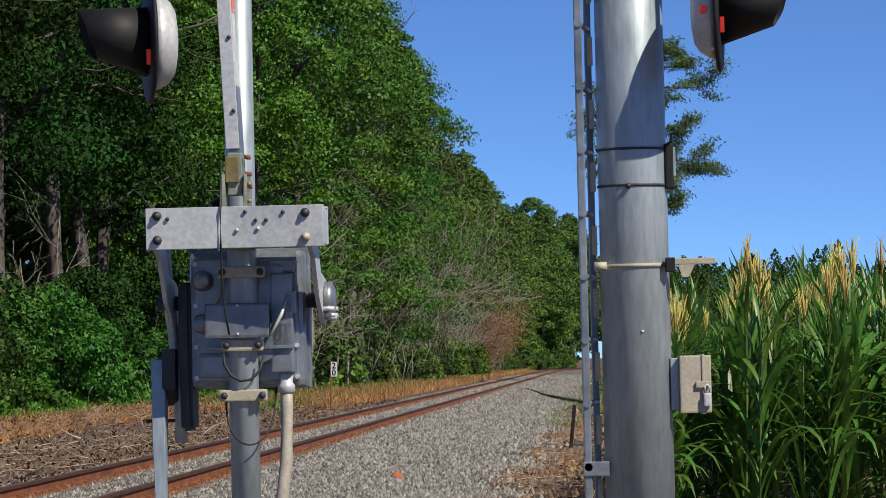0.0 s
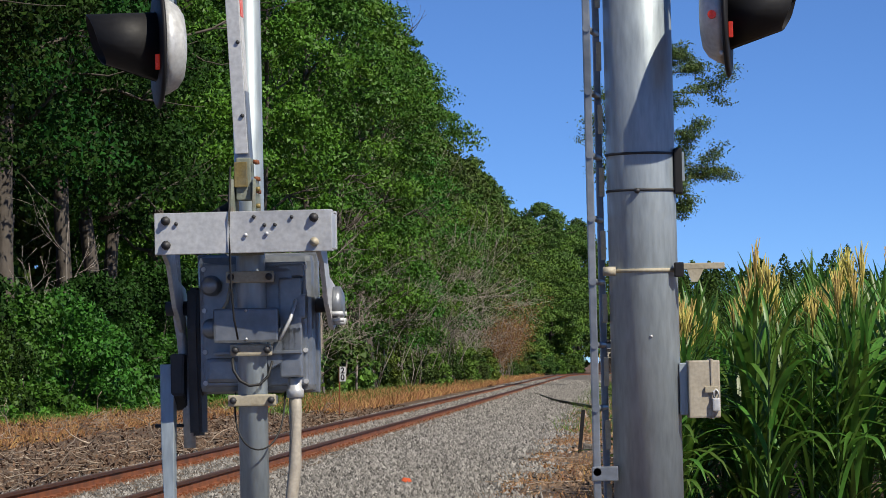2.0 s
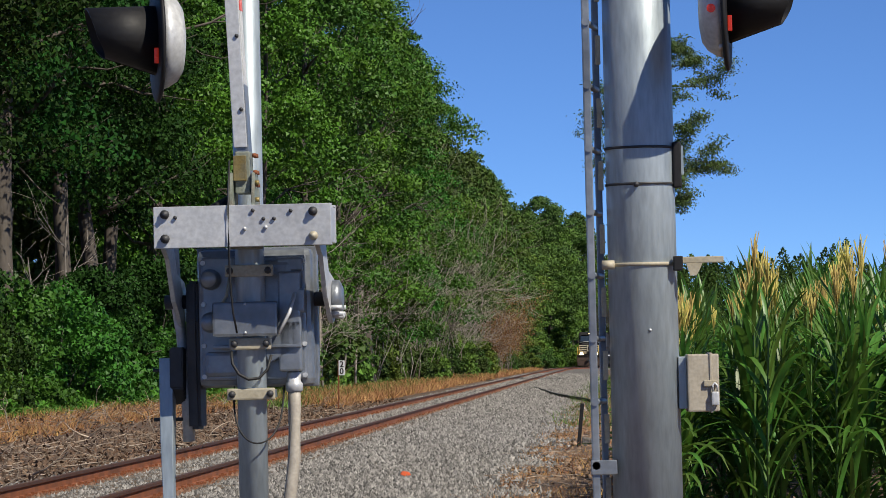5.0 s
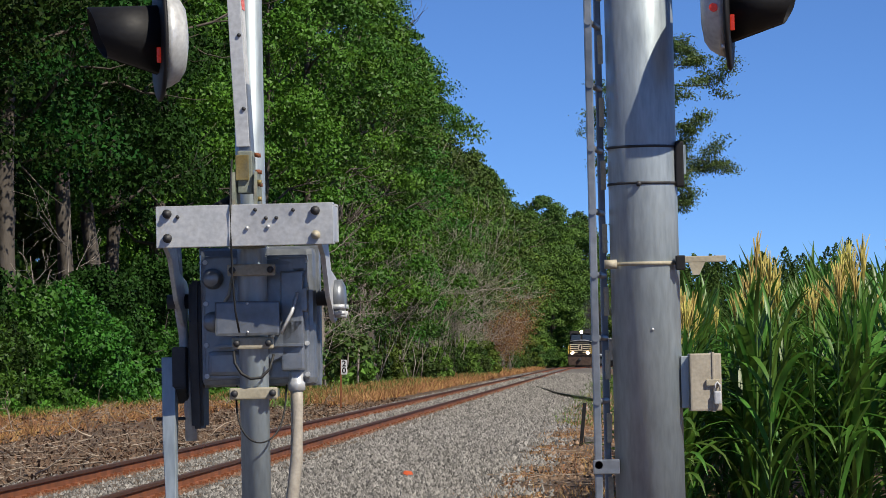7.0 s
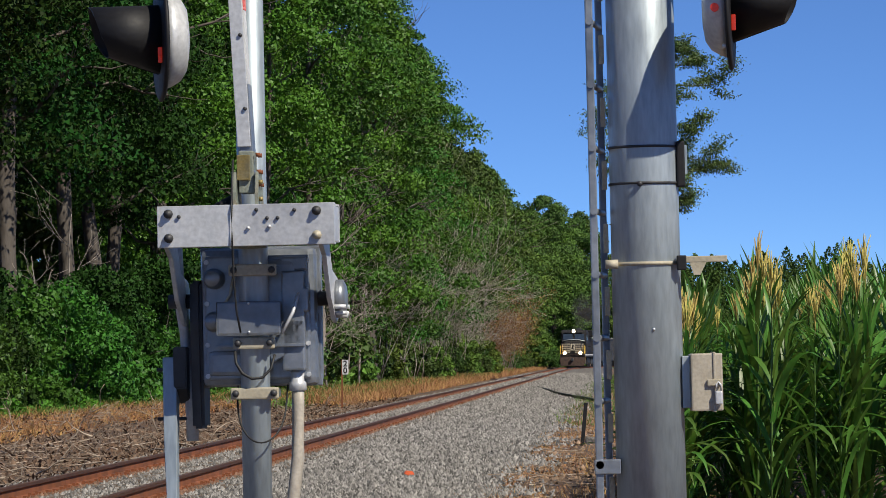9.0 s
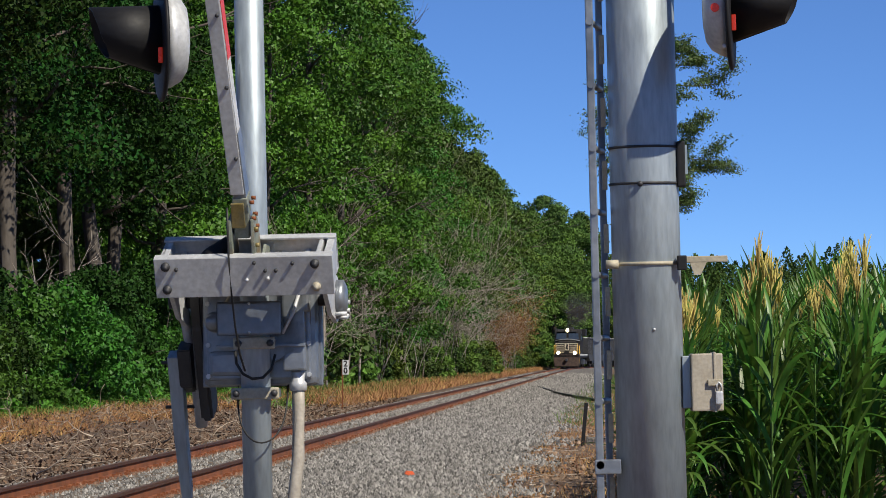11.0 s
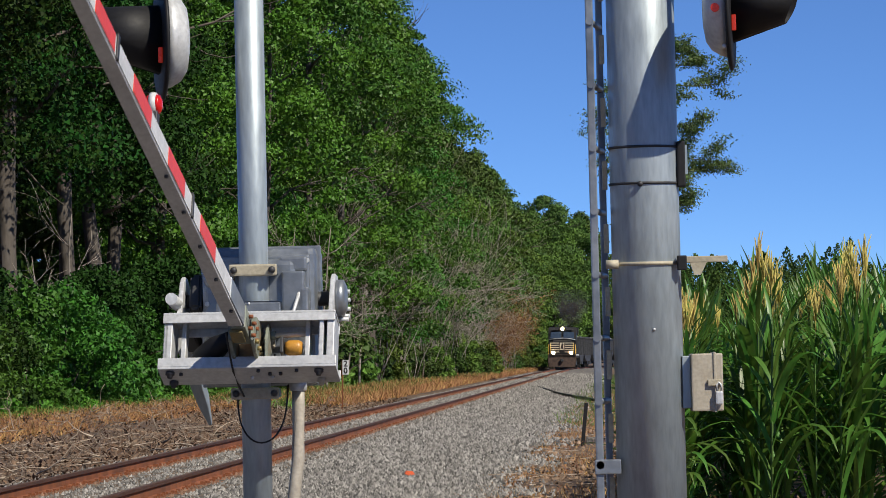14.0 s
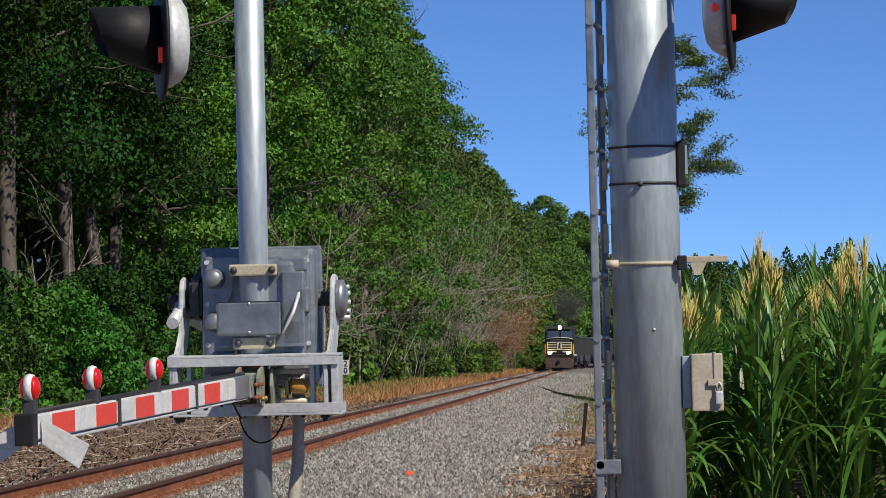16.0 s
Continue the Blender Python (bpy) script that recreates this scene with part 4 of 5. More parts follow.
for y, off, k, s in ((188, -6.4, 0, 0.5), (206, -5.6, 1, 0.45), (221, -5.8, 0, 0.6), (238, -5.4, 1, 0.5), (257, -5.3, 0, 0.7), (270, -5.2, 1, 0.55), (283, -5.0, 0, 0.75), (296, -5.2, 1, 0.6)):
    plant(far_shrubs[k], beside(y, off, -0.1), fr_rng.uniform(0, 360), s)
plant(far_trees[2], beside(352, -8.2, 0), 40, 0.9)
plant(far_trees[2], beside(338, -9.0, 0), 140, 0.85)


def make_sapling(seed, height):
    """A thin pale stem with a few bare twigs."""
    r = np.random.default_rng(seed)
    g = thing("bare_sapling", pose(0, 0, -30), "thin pale leafless sapling at the forest edge", "sapling", "bare saplings along the forest edge")
    bm = bmesh.new()
    pts = [Vector((0, 0, -0.2))]
    for i in range(6):
        pts.append(Vector((pts[-1].x + r.normal(0, 0.08), pts[-1].y + r.normal(0, 0.08), height * (i + 1) / 6)))
    tube(pts, [0.07, 0.06, 0.05, 0.04, 0.03, 0.02, 0.01], 6, bm)
    for i in range(9):
        a = r.uniform(0, 6.28)
        limb(bm, pts[2 + i % 4], (math.cos(a), math.sin(a), 0.7), height * r.uniform(0.15, 0.32), 0.016, r, 1, [], 0.2)
    part("stem", bm, M_TWIG, g)
    return g


saplings = [make_sapling(81, 6.0), make_sapling(82, 7.5), make_sapling(83, 5.0)]
for i in range(24):
    plant(saplings[i % 3], beside(132 + 4.6 * i + fr_rng.uniform(-1.5, 1.5), -6.6 - fr_rng.uniform(0, 1.6), 0), fr_rng.uniform(0, 360), fr_rng.uniform(0.8, 1.3))
for i in range(16):
    plant(far_shrubs[i % 2], beside(138 + 5.5 * i, -7.6 - fr_rng.uniform(0, 1.2), 0), fr_rng.uniform(0, 360), fr_rng.uniform(0.7, 1.05))
for i in range(26):
    plant(far_shrubs[i % 2], beside((262 if i < 7 else 312) + 6.2 * i, -4.4 - fr_rng.uniform(0, 1.3), -0.1), fr_rng.uniform(0, 360), fr_rng.uniform(0.3, 0.6))
for y, off, k, s in ((96, -10.2, 0, 0.75), (103, -10.6, 1, 0.8), (113, -9.6, 2, 0.8)):
    plant(saplings[k], beside(y, off, 0), fr_rng.uniform(0, 360), s)


def build_pine():
    r = np.random.default_rng(8)
    g = thing("pine_tree", pose(14.75, 225, 0), "tall lone pine with layered spreading branches", "pine tree")
    bm = bmesh.new()
    tube([(0, 0, -0.4), (0.1, 0, 8), (-0.1, 0.1, 16), (0, 0, 23)], [0.36, 0.3, 0.2, 0.06], 12, bm)
    part("trunk", bm, M_BARK, g)
    pos = []
    bb = bmesh.new()
    sides = [(z, 0.0, ln) for z, ln in ((19.7, 6.4), (20.8, 3.8), (16.8, 3.4), (14.8, 4.8), (13.6, 5.6), (12.0, 2.6), (22.2, 2.2))]
    sides += [(z, math.pi, ln) for z, ln in ((19.2, 5.2), (17.5, 4.8), (14.3, 5.4), (13.3, 3.6), (11.0, 2.4))]
    sides += [(z, s * 1.4, 3.2) for z, s in ((21.5, 1), (18.5, -1), (15.5, 1), (12.4, -1))]
    for z, a, ln in sides:
        a += r.uniform(-0.3, 0.3)
        d = Vector((math.cos(a), math.sin(a), r.uniform(-0.02, 0.12)))
        tips = []
        limb(bb, (0, 0, z), d, ln * (0.62 if a < 2 else 0.75), 0.07, r, 1, tips, 0.1, 0.0)
        for t in tips:
            k = 80
            q = r.normal(size=(k, 3)) * [0.36, 0.36, 0.15]
            pos.append(q + np.array(t))
    part("branch_frame", bb, M_BARK, g)
    v, f = leaf_cloud(np.concatenate(pos), 0.2, r, 0.4)
    part("needle_crown", mesh_np("needle_crown", v, f, M_PINE), M_PINE, g, "dark green needle clusters")


build_pine()
# far woods behind the field
wr = np.random.default_rng(9)
pos = []
for i in range(330):
    x = wr.uniform(20, 140)
    y = 620 + wr.uniform(0, 30)
    h = wr.uniform(17.0, 20.5) + (3 if wr.uniform() < 0.06 else 0)
    k = 680
    t = wr.uniform(0.25, 1, k)
    rad = 3.4 * np.sin(np.pi * np.clip(t * 0.8 + 0.2, 0, 1)) ** 0.7 * np.sqrt(wr.uniform(0.2, 1, k))
    a = wr.uniform(0, 2 * np.pi, k)
    pos.append(np.stack([x + rad * np.cos(a), y + rad * np.sin(a), t * h], 1))
v, f = leaf_cloud(np.concatenate(pos), 0.47, wr, 0.8, 0.5, 0.1, None, True)
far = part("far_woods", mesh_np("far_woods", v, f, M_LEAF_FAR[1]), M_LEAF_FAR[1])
tagged(far, "distant dark green woods behind the corn field", "woods", kind="stuff")


# ---- corn field ----
def corn_leaf(r, length, width, rise, droop):
    """An arching leaf with a folded midrib, from the stalk outward along +x."""
    v, f = [], []
    k = 7
    x = z = 0.0
    ang = rise
    tw = r.uniform(-0.5, 0.5)
    for i in range(k + 1):
        t = i / k
        w = width * (0.55 + 1.4 * t - 1.95 * t ** 2.4) if t < 0.97 else 0.004
        w = max(w, 0.004) * 0.5
        c, s = math.cos(tw * t), math.sin(tw * t)
        v += [(x, -w * c, z + w * 0.35 - w * s), (x, 0, z), (x, w * c, z + w * 0.35 + w * s)]
        x += math.cos(ang) * length / k
        z += math.sin(ang) * length / k
        ang -= droop * (0.5 + t) / k * 1.4
    for i in range(k):
        a = 3 * i
        f += [(a, a + 1, a + 4, a + 3), (a + 1, a + 2, a + 5, a + 4)]
    return v, f


cr = np.random.default_rng(21)
LEAFSETS = [corn_leaf(cr, l, w, rise, dr) for l, w, rise, dr in
            ((0.9, 0.066, 1.2, 1.0), (1.0, 0.07, 1.15, 1.4), (1.0, 0.075, 1.05, 1.9), (0.95, 0.066, 1.28, 0.6), (0.75, 0.052, 1.35, 0.3), (1.05, 0.075, 1.0, 2.4))]


def tassel_bm(r):
    b = bmesh.new()
    tube([(0, 0, -0.05), (0, 0, 0.1), (0.01, 0, 0.26), (0.015, 0.005, 0.4)], [0.005, 0.008, 0.009, 0.004], 5, b)
    for i in range(9):
        a = 2.4 * i
        ln = r.uniform(0.2, 0.31)
        sp = r.uniform(0.08, 0.32)
        z = 0.03 + 0.014 * i
        p1 = (sp * ln * 0.5 * math.cos(a), sp * ln * 0.5 * math.sin(a), z + ln * 0.6)
        p2 = (sp * ln * 1.05 * math.cos(a), sp * ln * 1.05 * math.sin(a), z + ln)
        tube([(0, 0, z), p1, p2], [0.003, 0.0065, 0.003], 4, b)
    return b


def make_corn(seed):
    r = np.random.default_rng(seed)
    g = thing("corn_plant", pose(0, 0, -30), "tall green corn plant with a yellow tassel", "corn plant", "corn plants at the field edge")
    part("stalk", tube([(0, 0, -0.05), (0.01, 0, 1.0), (0, 0.01, 2.0), (0.01, 0, 2.32)], [0.016, 0.014, 0.009, 0.006], 6), M_STALK, g)
    if seed % 7 not in (2, 5):
        t = part("tassel", tassel_bm(r), M_TASSEL, g, "branched yellow tassel")
        t.location = (0.01, 0, 2.32)
    a0 = r.uniform(0, 180)
    for i in range(19):
        k = i / 18
        me = CORN_MESHES[int(r.integers(0, 5)) if k < 0.75 else 4 if r.uniform() < 0.6 else 3]
        q = part("leaf", me, M_CORNLEAF, g)
        s = (0.68 + 0.5 * math.sin(math.pi * min(1, k + 0.1))) * r.uniform(0.9, 1.1)
        q.matrix_local = pose(0, 0, 0.25 + 1.72 * k, 0, -r.uniform(-8, 8), a0 + 180 * (i % 2) + r.normal(0, 22)) @ Matrix.Scale(s, 4)
    return g


CORN_MESHES = []
for lv, lf in LEAFSETS:
    me = bpy.data.meshes.new("leaf")
    me.from_pydata(lv, [], lf)
    me.materials.append(M_CORNLEAF)
    me.polygons.foreach_set("use_smooth", [True] * len(me.polygons))
    CORN_MESHES.append(me)


def edge_x(y):
    return 2.12 + 0.085 * (y - 30)


def corn_scale(x, y):
    """Plants stand higher in some patches and lower along the edge."""
    return 0.94 + 0.14 * noise.noise(Vector((x * 1.7, y * 0.25, 4))) + cr.uniform(-0.06, 0.06) - 0.13 * max(0.0, 1 - (x - edge_x(y)) / 0.6)


corn_protos = [make_corn(100 + i) for i in range(7)]
spots, far_spots = [], []
for row in range(9):
    y = 28.5 + cr.uniform(0, 0.3)
    while y < 60:
        x = edge_x(y) + 0.75 * row + cr.normal(0, 0.1)
        if x < 0.137 * y + 0.8:
            if cr.uniform() < 0.25 and y < 34:
                x += cr.normal(0, 0.2)
            (spots if y < 34.5 and row < 5 else far_spots).append((x, y))
        y += cr.uniform(0.14, 0.23)
spots += [(edge_x(y) - 0.08 + cr.uniform(-0.14, 0.12), y) for y in (27.6 + 0.21 * i for i in range(16))]
for i, (x, y) in enumerate(spots):
    plant(corn_protos[i % 7], Vector((x, y, -0.05)), cr.uniform(0, 360), corn_scale(x, y))

# the rest of the field, one mass
vs, fs, tv, tf = [], [], [], []
for x, y in far_spots:
    s0 = corn_scale(x, y)
    a0 = cr.uniform(0, 360)
    for i in range(10):
        lv, lf = LEAFSETS[int(cr.integers(0, 6)) if i < 7 else 4]
        m = pose(x, y, (0.4 + 0.2 * i) * s0, 0, 0, a0 + 180 * (i % 2) + cr.normal(0, 25))
        b0 = len(vs)
        vs += [tuple(m @ Vector(p)) for p in lv]
        fs += [tuple(b0 + k for k in q) for q in lf]
    for i in range(5 if cr.uniform() < 0.5 else 0):
        a, sp = cr.uniform(0, 6.28), cr.uniform(0.0, 0.13)
        b0 = len(tv)
        z0 = 2.3 * s0
        tv += [(x - 0.008, y, z0), (x + 0.008, y, z0), (x + sp * math.cos(a) + 0.006, y + sp * math.sin(a), z0 + cr.uniform(0.18, 0.34)), (x + sp * 0.5 * math.cos(a) - 0.012, y + sp * 0.5 * math.sin(a), z0 + 0.13)]
        tf += [(b0, b0 + 1, b0 + 2, b0 + 3)]
tagged(part("corn_field", (vs, fs), M_CORNSTUFF), "dense green corn field with yellow tassels", "corn field", kind="stuff")
tagged(part("corn_tassels", (tv, tf), M_TASSEL), "yellow tassels over the corn field", "corn tassels", kind="stuff")


# ---- ballast stones, sticks and grasses ----
def clods(name, n, o0, o1, y1, size, mat, label, seed, z0=-0.06):
    """Loose lumps of soil and small stones on bare ground."""
    r = np.random.default_rng(seed)
    base = np.array([(1, 0, -0.4), (-1, 0, -0.4), (0, 1, -0.4), (0, -1, -0.4), (0, 0, 0.8)], float)
    y = 33 + (y1 - 33) * r.uniform(0, 1, n) ** 1.8
    o = r.uniform(o0, o1, n)
    s = size * r.uniform(0.4, 1.4, n) * (1 + (y - 33) / 80)
    p = base[None] * s[:, None, None] * r.uniform(0.5, 1.3, (n, 5, 1)) + r.normal(0, 0.3, (n, 5, 3)) * s[:, None, None]
    rise = 0.25 * np.clip((-4 - o) / 4, 0, 1)
    p += np.stack([-6.2 + 0.052 * y + o, y, z0 + rise + r.uniform(-0.02, 0.06, n)], 1)[:, None]
    f = (np.arange(n)[:, None, None] * 5 + np.array([(0, 2, 4), (2, 1, 4), (1, 3, 4), (3, 0, 4)])[None]).reshape(-1, 3)
    tagged(part(name, mesh_np(name, p.reshape(-1, 3), f, mat), mat), label, "stones", kind="stuff")


clods("path_clods", 15000, 4.2, 8.5, 150, 0.026, M_PATH, "brown soil clods and pebbles beside the gravel", 33)
clods("bank_clods", 15000, -8.0, -1.4, 130, 0.032, M_CLOD, "brown soil clods on the bare bank", 34)


def stones():
    r = np.random.default_rng(31)
    base = np.array([(1, 0, 0), (-1, 0, 0), (0, 1, 0), (0, -1, 0), (0, 0, 1)], float)
    tri = np.array([(0, 2, 4), (2, 1, 4), (1, 3, 4), (3, 0, 4)])
    n = 130000
    y = 33 + 260 * r.uniform(0, 1, n) ** 2.6
    off = r.uniform(-1.6, 5.4, n)
    s = r.uniform(0.016, 0.034, n) * (1 + (y - 33) / 95)
    x = -6.2 + 0.052 * y + off
    z = np.where(np.abs(off) < 1.3, 0.026, 0.016) + r.uniform(-0.006, 0.016, n)
    edge = 4.45 + 0.3 * np.sin(y * 0.5) + 0.3 * np.sin(y * 1.7) + r.exponential(0.25, n)
    keep = (np.abs(np.abs(off) - 0.752) > 0.1) & (off < edge)
    x, y, z, s = x[keep], y[keep], z[keep], s[keep]
    n = len(x)
    p = base[None] * s[:, None, None] * r.uniform(0.5, 1.3, (n, 5, 1)) + r.normal(0, 0.25, (n, 5, 3)) * s[:, None, None]
    p[:, :4, 2] -= 0.4 * s[:, None]
    a = r.uniform(0, 6.28, n)
    c, sn = np.cos(a)[:, None], np.sin(a)[:, None]
    px, py = p[:, :, 0] * c - p[:, :, 1] * sn, p[:, :, 0] * sn + p[:, :, 1] * c
    v = np.stack([px + x[:, None], py + y[:, None], p[:, :, 2] + z[:, None]], 2).reshape(-1, 3)
    f = (np.arange(n)[:, None, None] * 5 + tri[None]).reshape(-1, 3)
    near_rail = np.repeat(np.abs(np.abs(y * 0 + off[keep]) - 0.752) < 0.27, 4)
    st = part("stained_stones", mesh_np("stained_stones", v, f[near_rail], M_STAINED), M_STAINED)
    tagged(st, "rust-stained stones beside the rails", "stones", kind="stuff")
    f = f[~near_rail]
    ob = part("ballast_stones", mesh_np("ballast_stones", v, f, M_STONE), M_STONE)
    tagged(ob, "loose grey granite ballast stones", "stones", kind="stuff")


stones()


def blades(name, spots, height, width, mat, r, label):
    c = np.asarray(spots, float)
    k = len(c)
    a = r.uniform(0, 6.28, k)
    lean = r.normal(0, 0.6, (k, 2))
    h = height * r.uniform(0.5, 1.3, k)
    w = width * r.uniform(0.6, 1.4, k)
    dx, dy = np.cos(a) * w, np.sin(a) * w
    z = np.zeros(k)
    b0 = c + np.stack([-dx, -dy, z], 1)
    b1 = c + np.stack([dx, dy, z], 1)
    t = c + np.stack([lean[:, 0] * h, lean[:, 1] * h, h], 1)
    v = np.stack([b0, b1, t], 1).reshape(-1, 3)
    f = np.arange(3 * k).reshape(-1, 3)
    ob = part(name, mesh_np(name, v, f, mat), mat)
    tagged(ob, label, "grass", kind="stuff")


def grass():
    r = np.random.default_rng(41)

    def band(n, y0, y1, o0, o1, z=-0.03, power=1.5, clump=0.5):
        y = y0 + (y1 - y0) * r.uniform(0, 1, n) ** power
        o = r.uniform(o0, o1, n)
        keep = np.array([noise.noise(Vector((yy * 0.35, oo * 0.8, 5))) > r.uniform(-clump, clump) - 0.1 for yy, oo in zip(y, o)])
        y, o = y[keep], o[keep]
        return np.array([tuple(beside(yy, oo, z + (0.25 * min(1, max(0, (-4 - oo) / 4)) if oo < -4 else 0))) for yy, oo in zip(y, o)])
    blades("dry_grass", band(75000, 62, 330, -8.8, -5.2, -0.03, 1.7, 0.28), 0.2, 0.012, M_DRY, r, "low dry orange-brown grass along the forest edge")
    blades("dry_grass_tufts", band(16000, 36, 160, 4.6, 7.5, -0.08, 1.5, 0.2), 0.15, 0.009, M_DRY, r, "sparse dry grass tufts beside the gravel")
    blades("bank_grass", band(26000, 112, 400, -5.6, -2.6, -0.03, 1.3, 0.3), 0.34, 0.02, M_DRY, r, "dry orange grass close to the rails")
    blades("bank_weeds", band(9000, 105, 400, -7.0, -3.8, 0.0, 1.3, 0.25), 0.32, 0.03, M_GRASS, r, "green weeds close to the rails")
    blades("weeds", band(16000, 78, 330, -10.0, -7.4), 0.28, 0.016, M_GRASS, r, "green weeds at the foot of the forest")
    blades("green_grass", band(9000, 80, 260, 4.6, 9.0, -0.06, 1.0), 0.3, 0.014, M_GRASS, r, "green grass tufts beside the corn field")
    # low leafy growth in front of the shrubs
    n = 26000
    y = 74 + 70 * r.uniform(0, 1, n) ** 1.4
    edge = np.array([-7.5 + 1.3 * noise.noise(Vector((yy * 0.22, 2.0, 7))) for yy in y])
    o = edge - r.uniform(0, 1, n) ** 0.7 * 2.2
    top = np.array([max(0.08, 0.12 + 0.3 * (e - oo) + 0.5 * noise.noise(Vector((yy * 0.6, oo * 0.9, 1)))) for yy, oo, e in zip(y, o, edge)])
    pos = np.array([tuple(beside(yy, oo, 0.2 + hh)) for yy, oo, hh in zip(y, o, top * r.uniform(0.0, 1, n) ** 0.6)])
    v, f = leaf_cloud(pos, 0.13, r, 0.7, 0.8, 0.12, None, True)
    tagged(part("undergrowth", mesh_np("undergrowth", v, f, M_LEAF[2]), M_LEAF[2]), "low fresh green undergrowth before the shrubs", "undergrowth", kind="stuff")
    # sticks and dry debris on the bare bank
    b = bmesh.new()
    for i in range(260):
        y = 42 + 70 * r.uniform() ** 1.5
        o = r.uniform(-7.2, -1.5)
        p = beside(y, o, 0.02 + (0.2 if o < -5.5 else 0.02))
        a, ln = r.uniform(0, 3.14), r.uniform(0.15, 0.7)
        d = Vector((math.cos(a), math.sin(a), r.uniform(-0.05, 0.16))) * ln
        rod(p, p + d, r.uniform(0.006, 0.018), 0.004, 4, b, False)
    for i in range(90):
        y = 37 + 40 * r.uniform()
        p = beside(y, r.uniform(3.6, 6.5), 0.0)
        a, ln = r.uniform(0, 3.14), r.uniform(0.2, 0.7)
        rod(p, p + Vector((math.cos(a), math.sin(a), 0.05)) * ln, 0.008, 0.004, 4, b, False)
    for i in range(46):
        p = beside(41 + 60 * r.uniform() ** 1.5, r.uniform(-6.5, -1.6), 0.08)
        limb(b, p, (r.normal(), r.normal(), r.uniform(0.0, 0.5)), r.uniform(0.5, 1.1), r.uniform(0.012, 0.022), r, 1, [], 0.35, 0.02)
    for i in range(1500):
        y = 40 + 75 * r.uniform() ** 1.4
        o = r.uniform(-7.6, -1.4)
        p = beside(y, o, 0.0 + (0.22 if o < -5.5 else 0.04))
        a, ln = r.uniform(0, 6.28), r.uniform(0.08, 0.4)
        rod(p, p + Vector((math.cos(a), math.sin(a), r.uniform(-0.1, 0.7))) * ln, r.uniform(0.004, 0.009), 0.003, 3, b, False)
    n = 9000
    y = 38 + 90 * r.uniform(0, 1, n) ** 1.3
    o = r.uniform(-8.0, -1.3, n)
    pos = np.array([tuple(beside(yy, oo, 0.02 + 0.24 * min(1, max(0, (-4 - oo) / 3)) + r.uniform(0, 0.05))) for yy, oo in zip(y, o)])
    v, f = leaf_cloud(pos, 0.09, r, 0.5, 1.0)
    tagged(part("leaf_litter", mesh_np("leaf_litter", v, f, M_LITTERLEAF), M_LITTERLEAF), "brown leaf litter on the bare bank", "leaf litter", kind="stuff")
    tagged(part("dry_sticks", b, M_STICK), "scattered dry sticks and debris on bare soil", "sticks", kind="stuff")


grass()


# ---- the train ----
def wheelset(parent, x, gauge=0.75, r=0.5):
    b = rod((x, -gauge, r), (x, gauge, r), 0.08, None, 8)
    for s in (-1, 1):
        spin([(0.001, s * 0.68), (r + 0.02, s * 0.68), (r, s * 0.72), (r, s * 0.8), (0.001, s * 0.8)], 20, "Y", b, Matrix.Translation((x, 0, r)))
    return part("wheelset", b, M_DARK, parent)


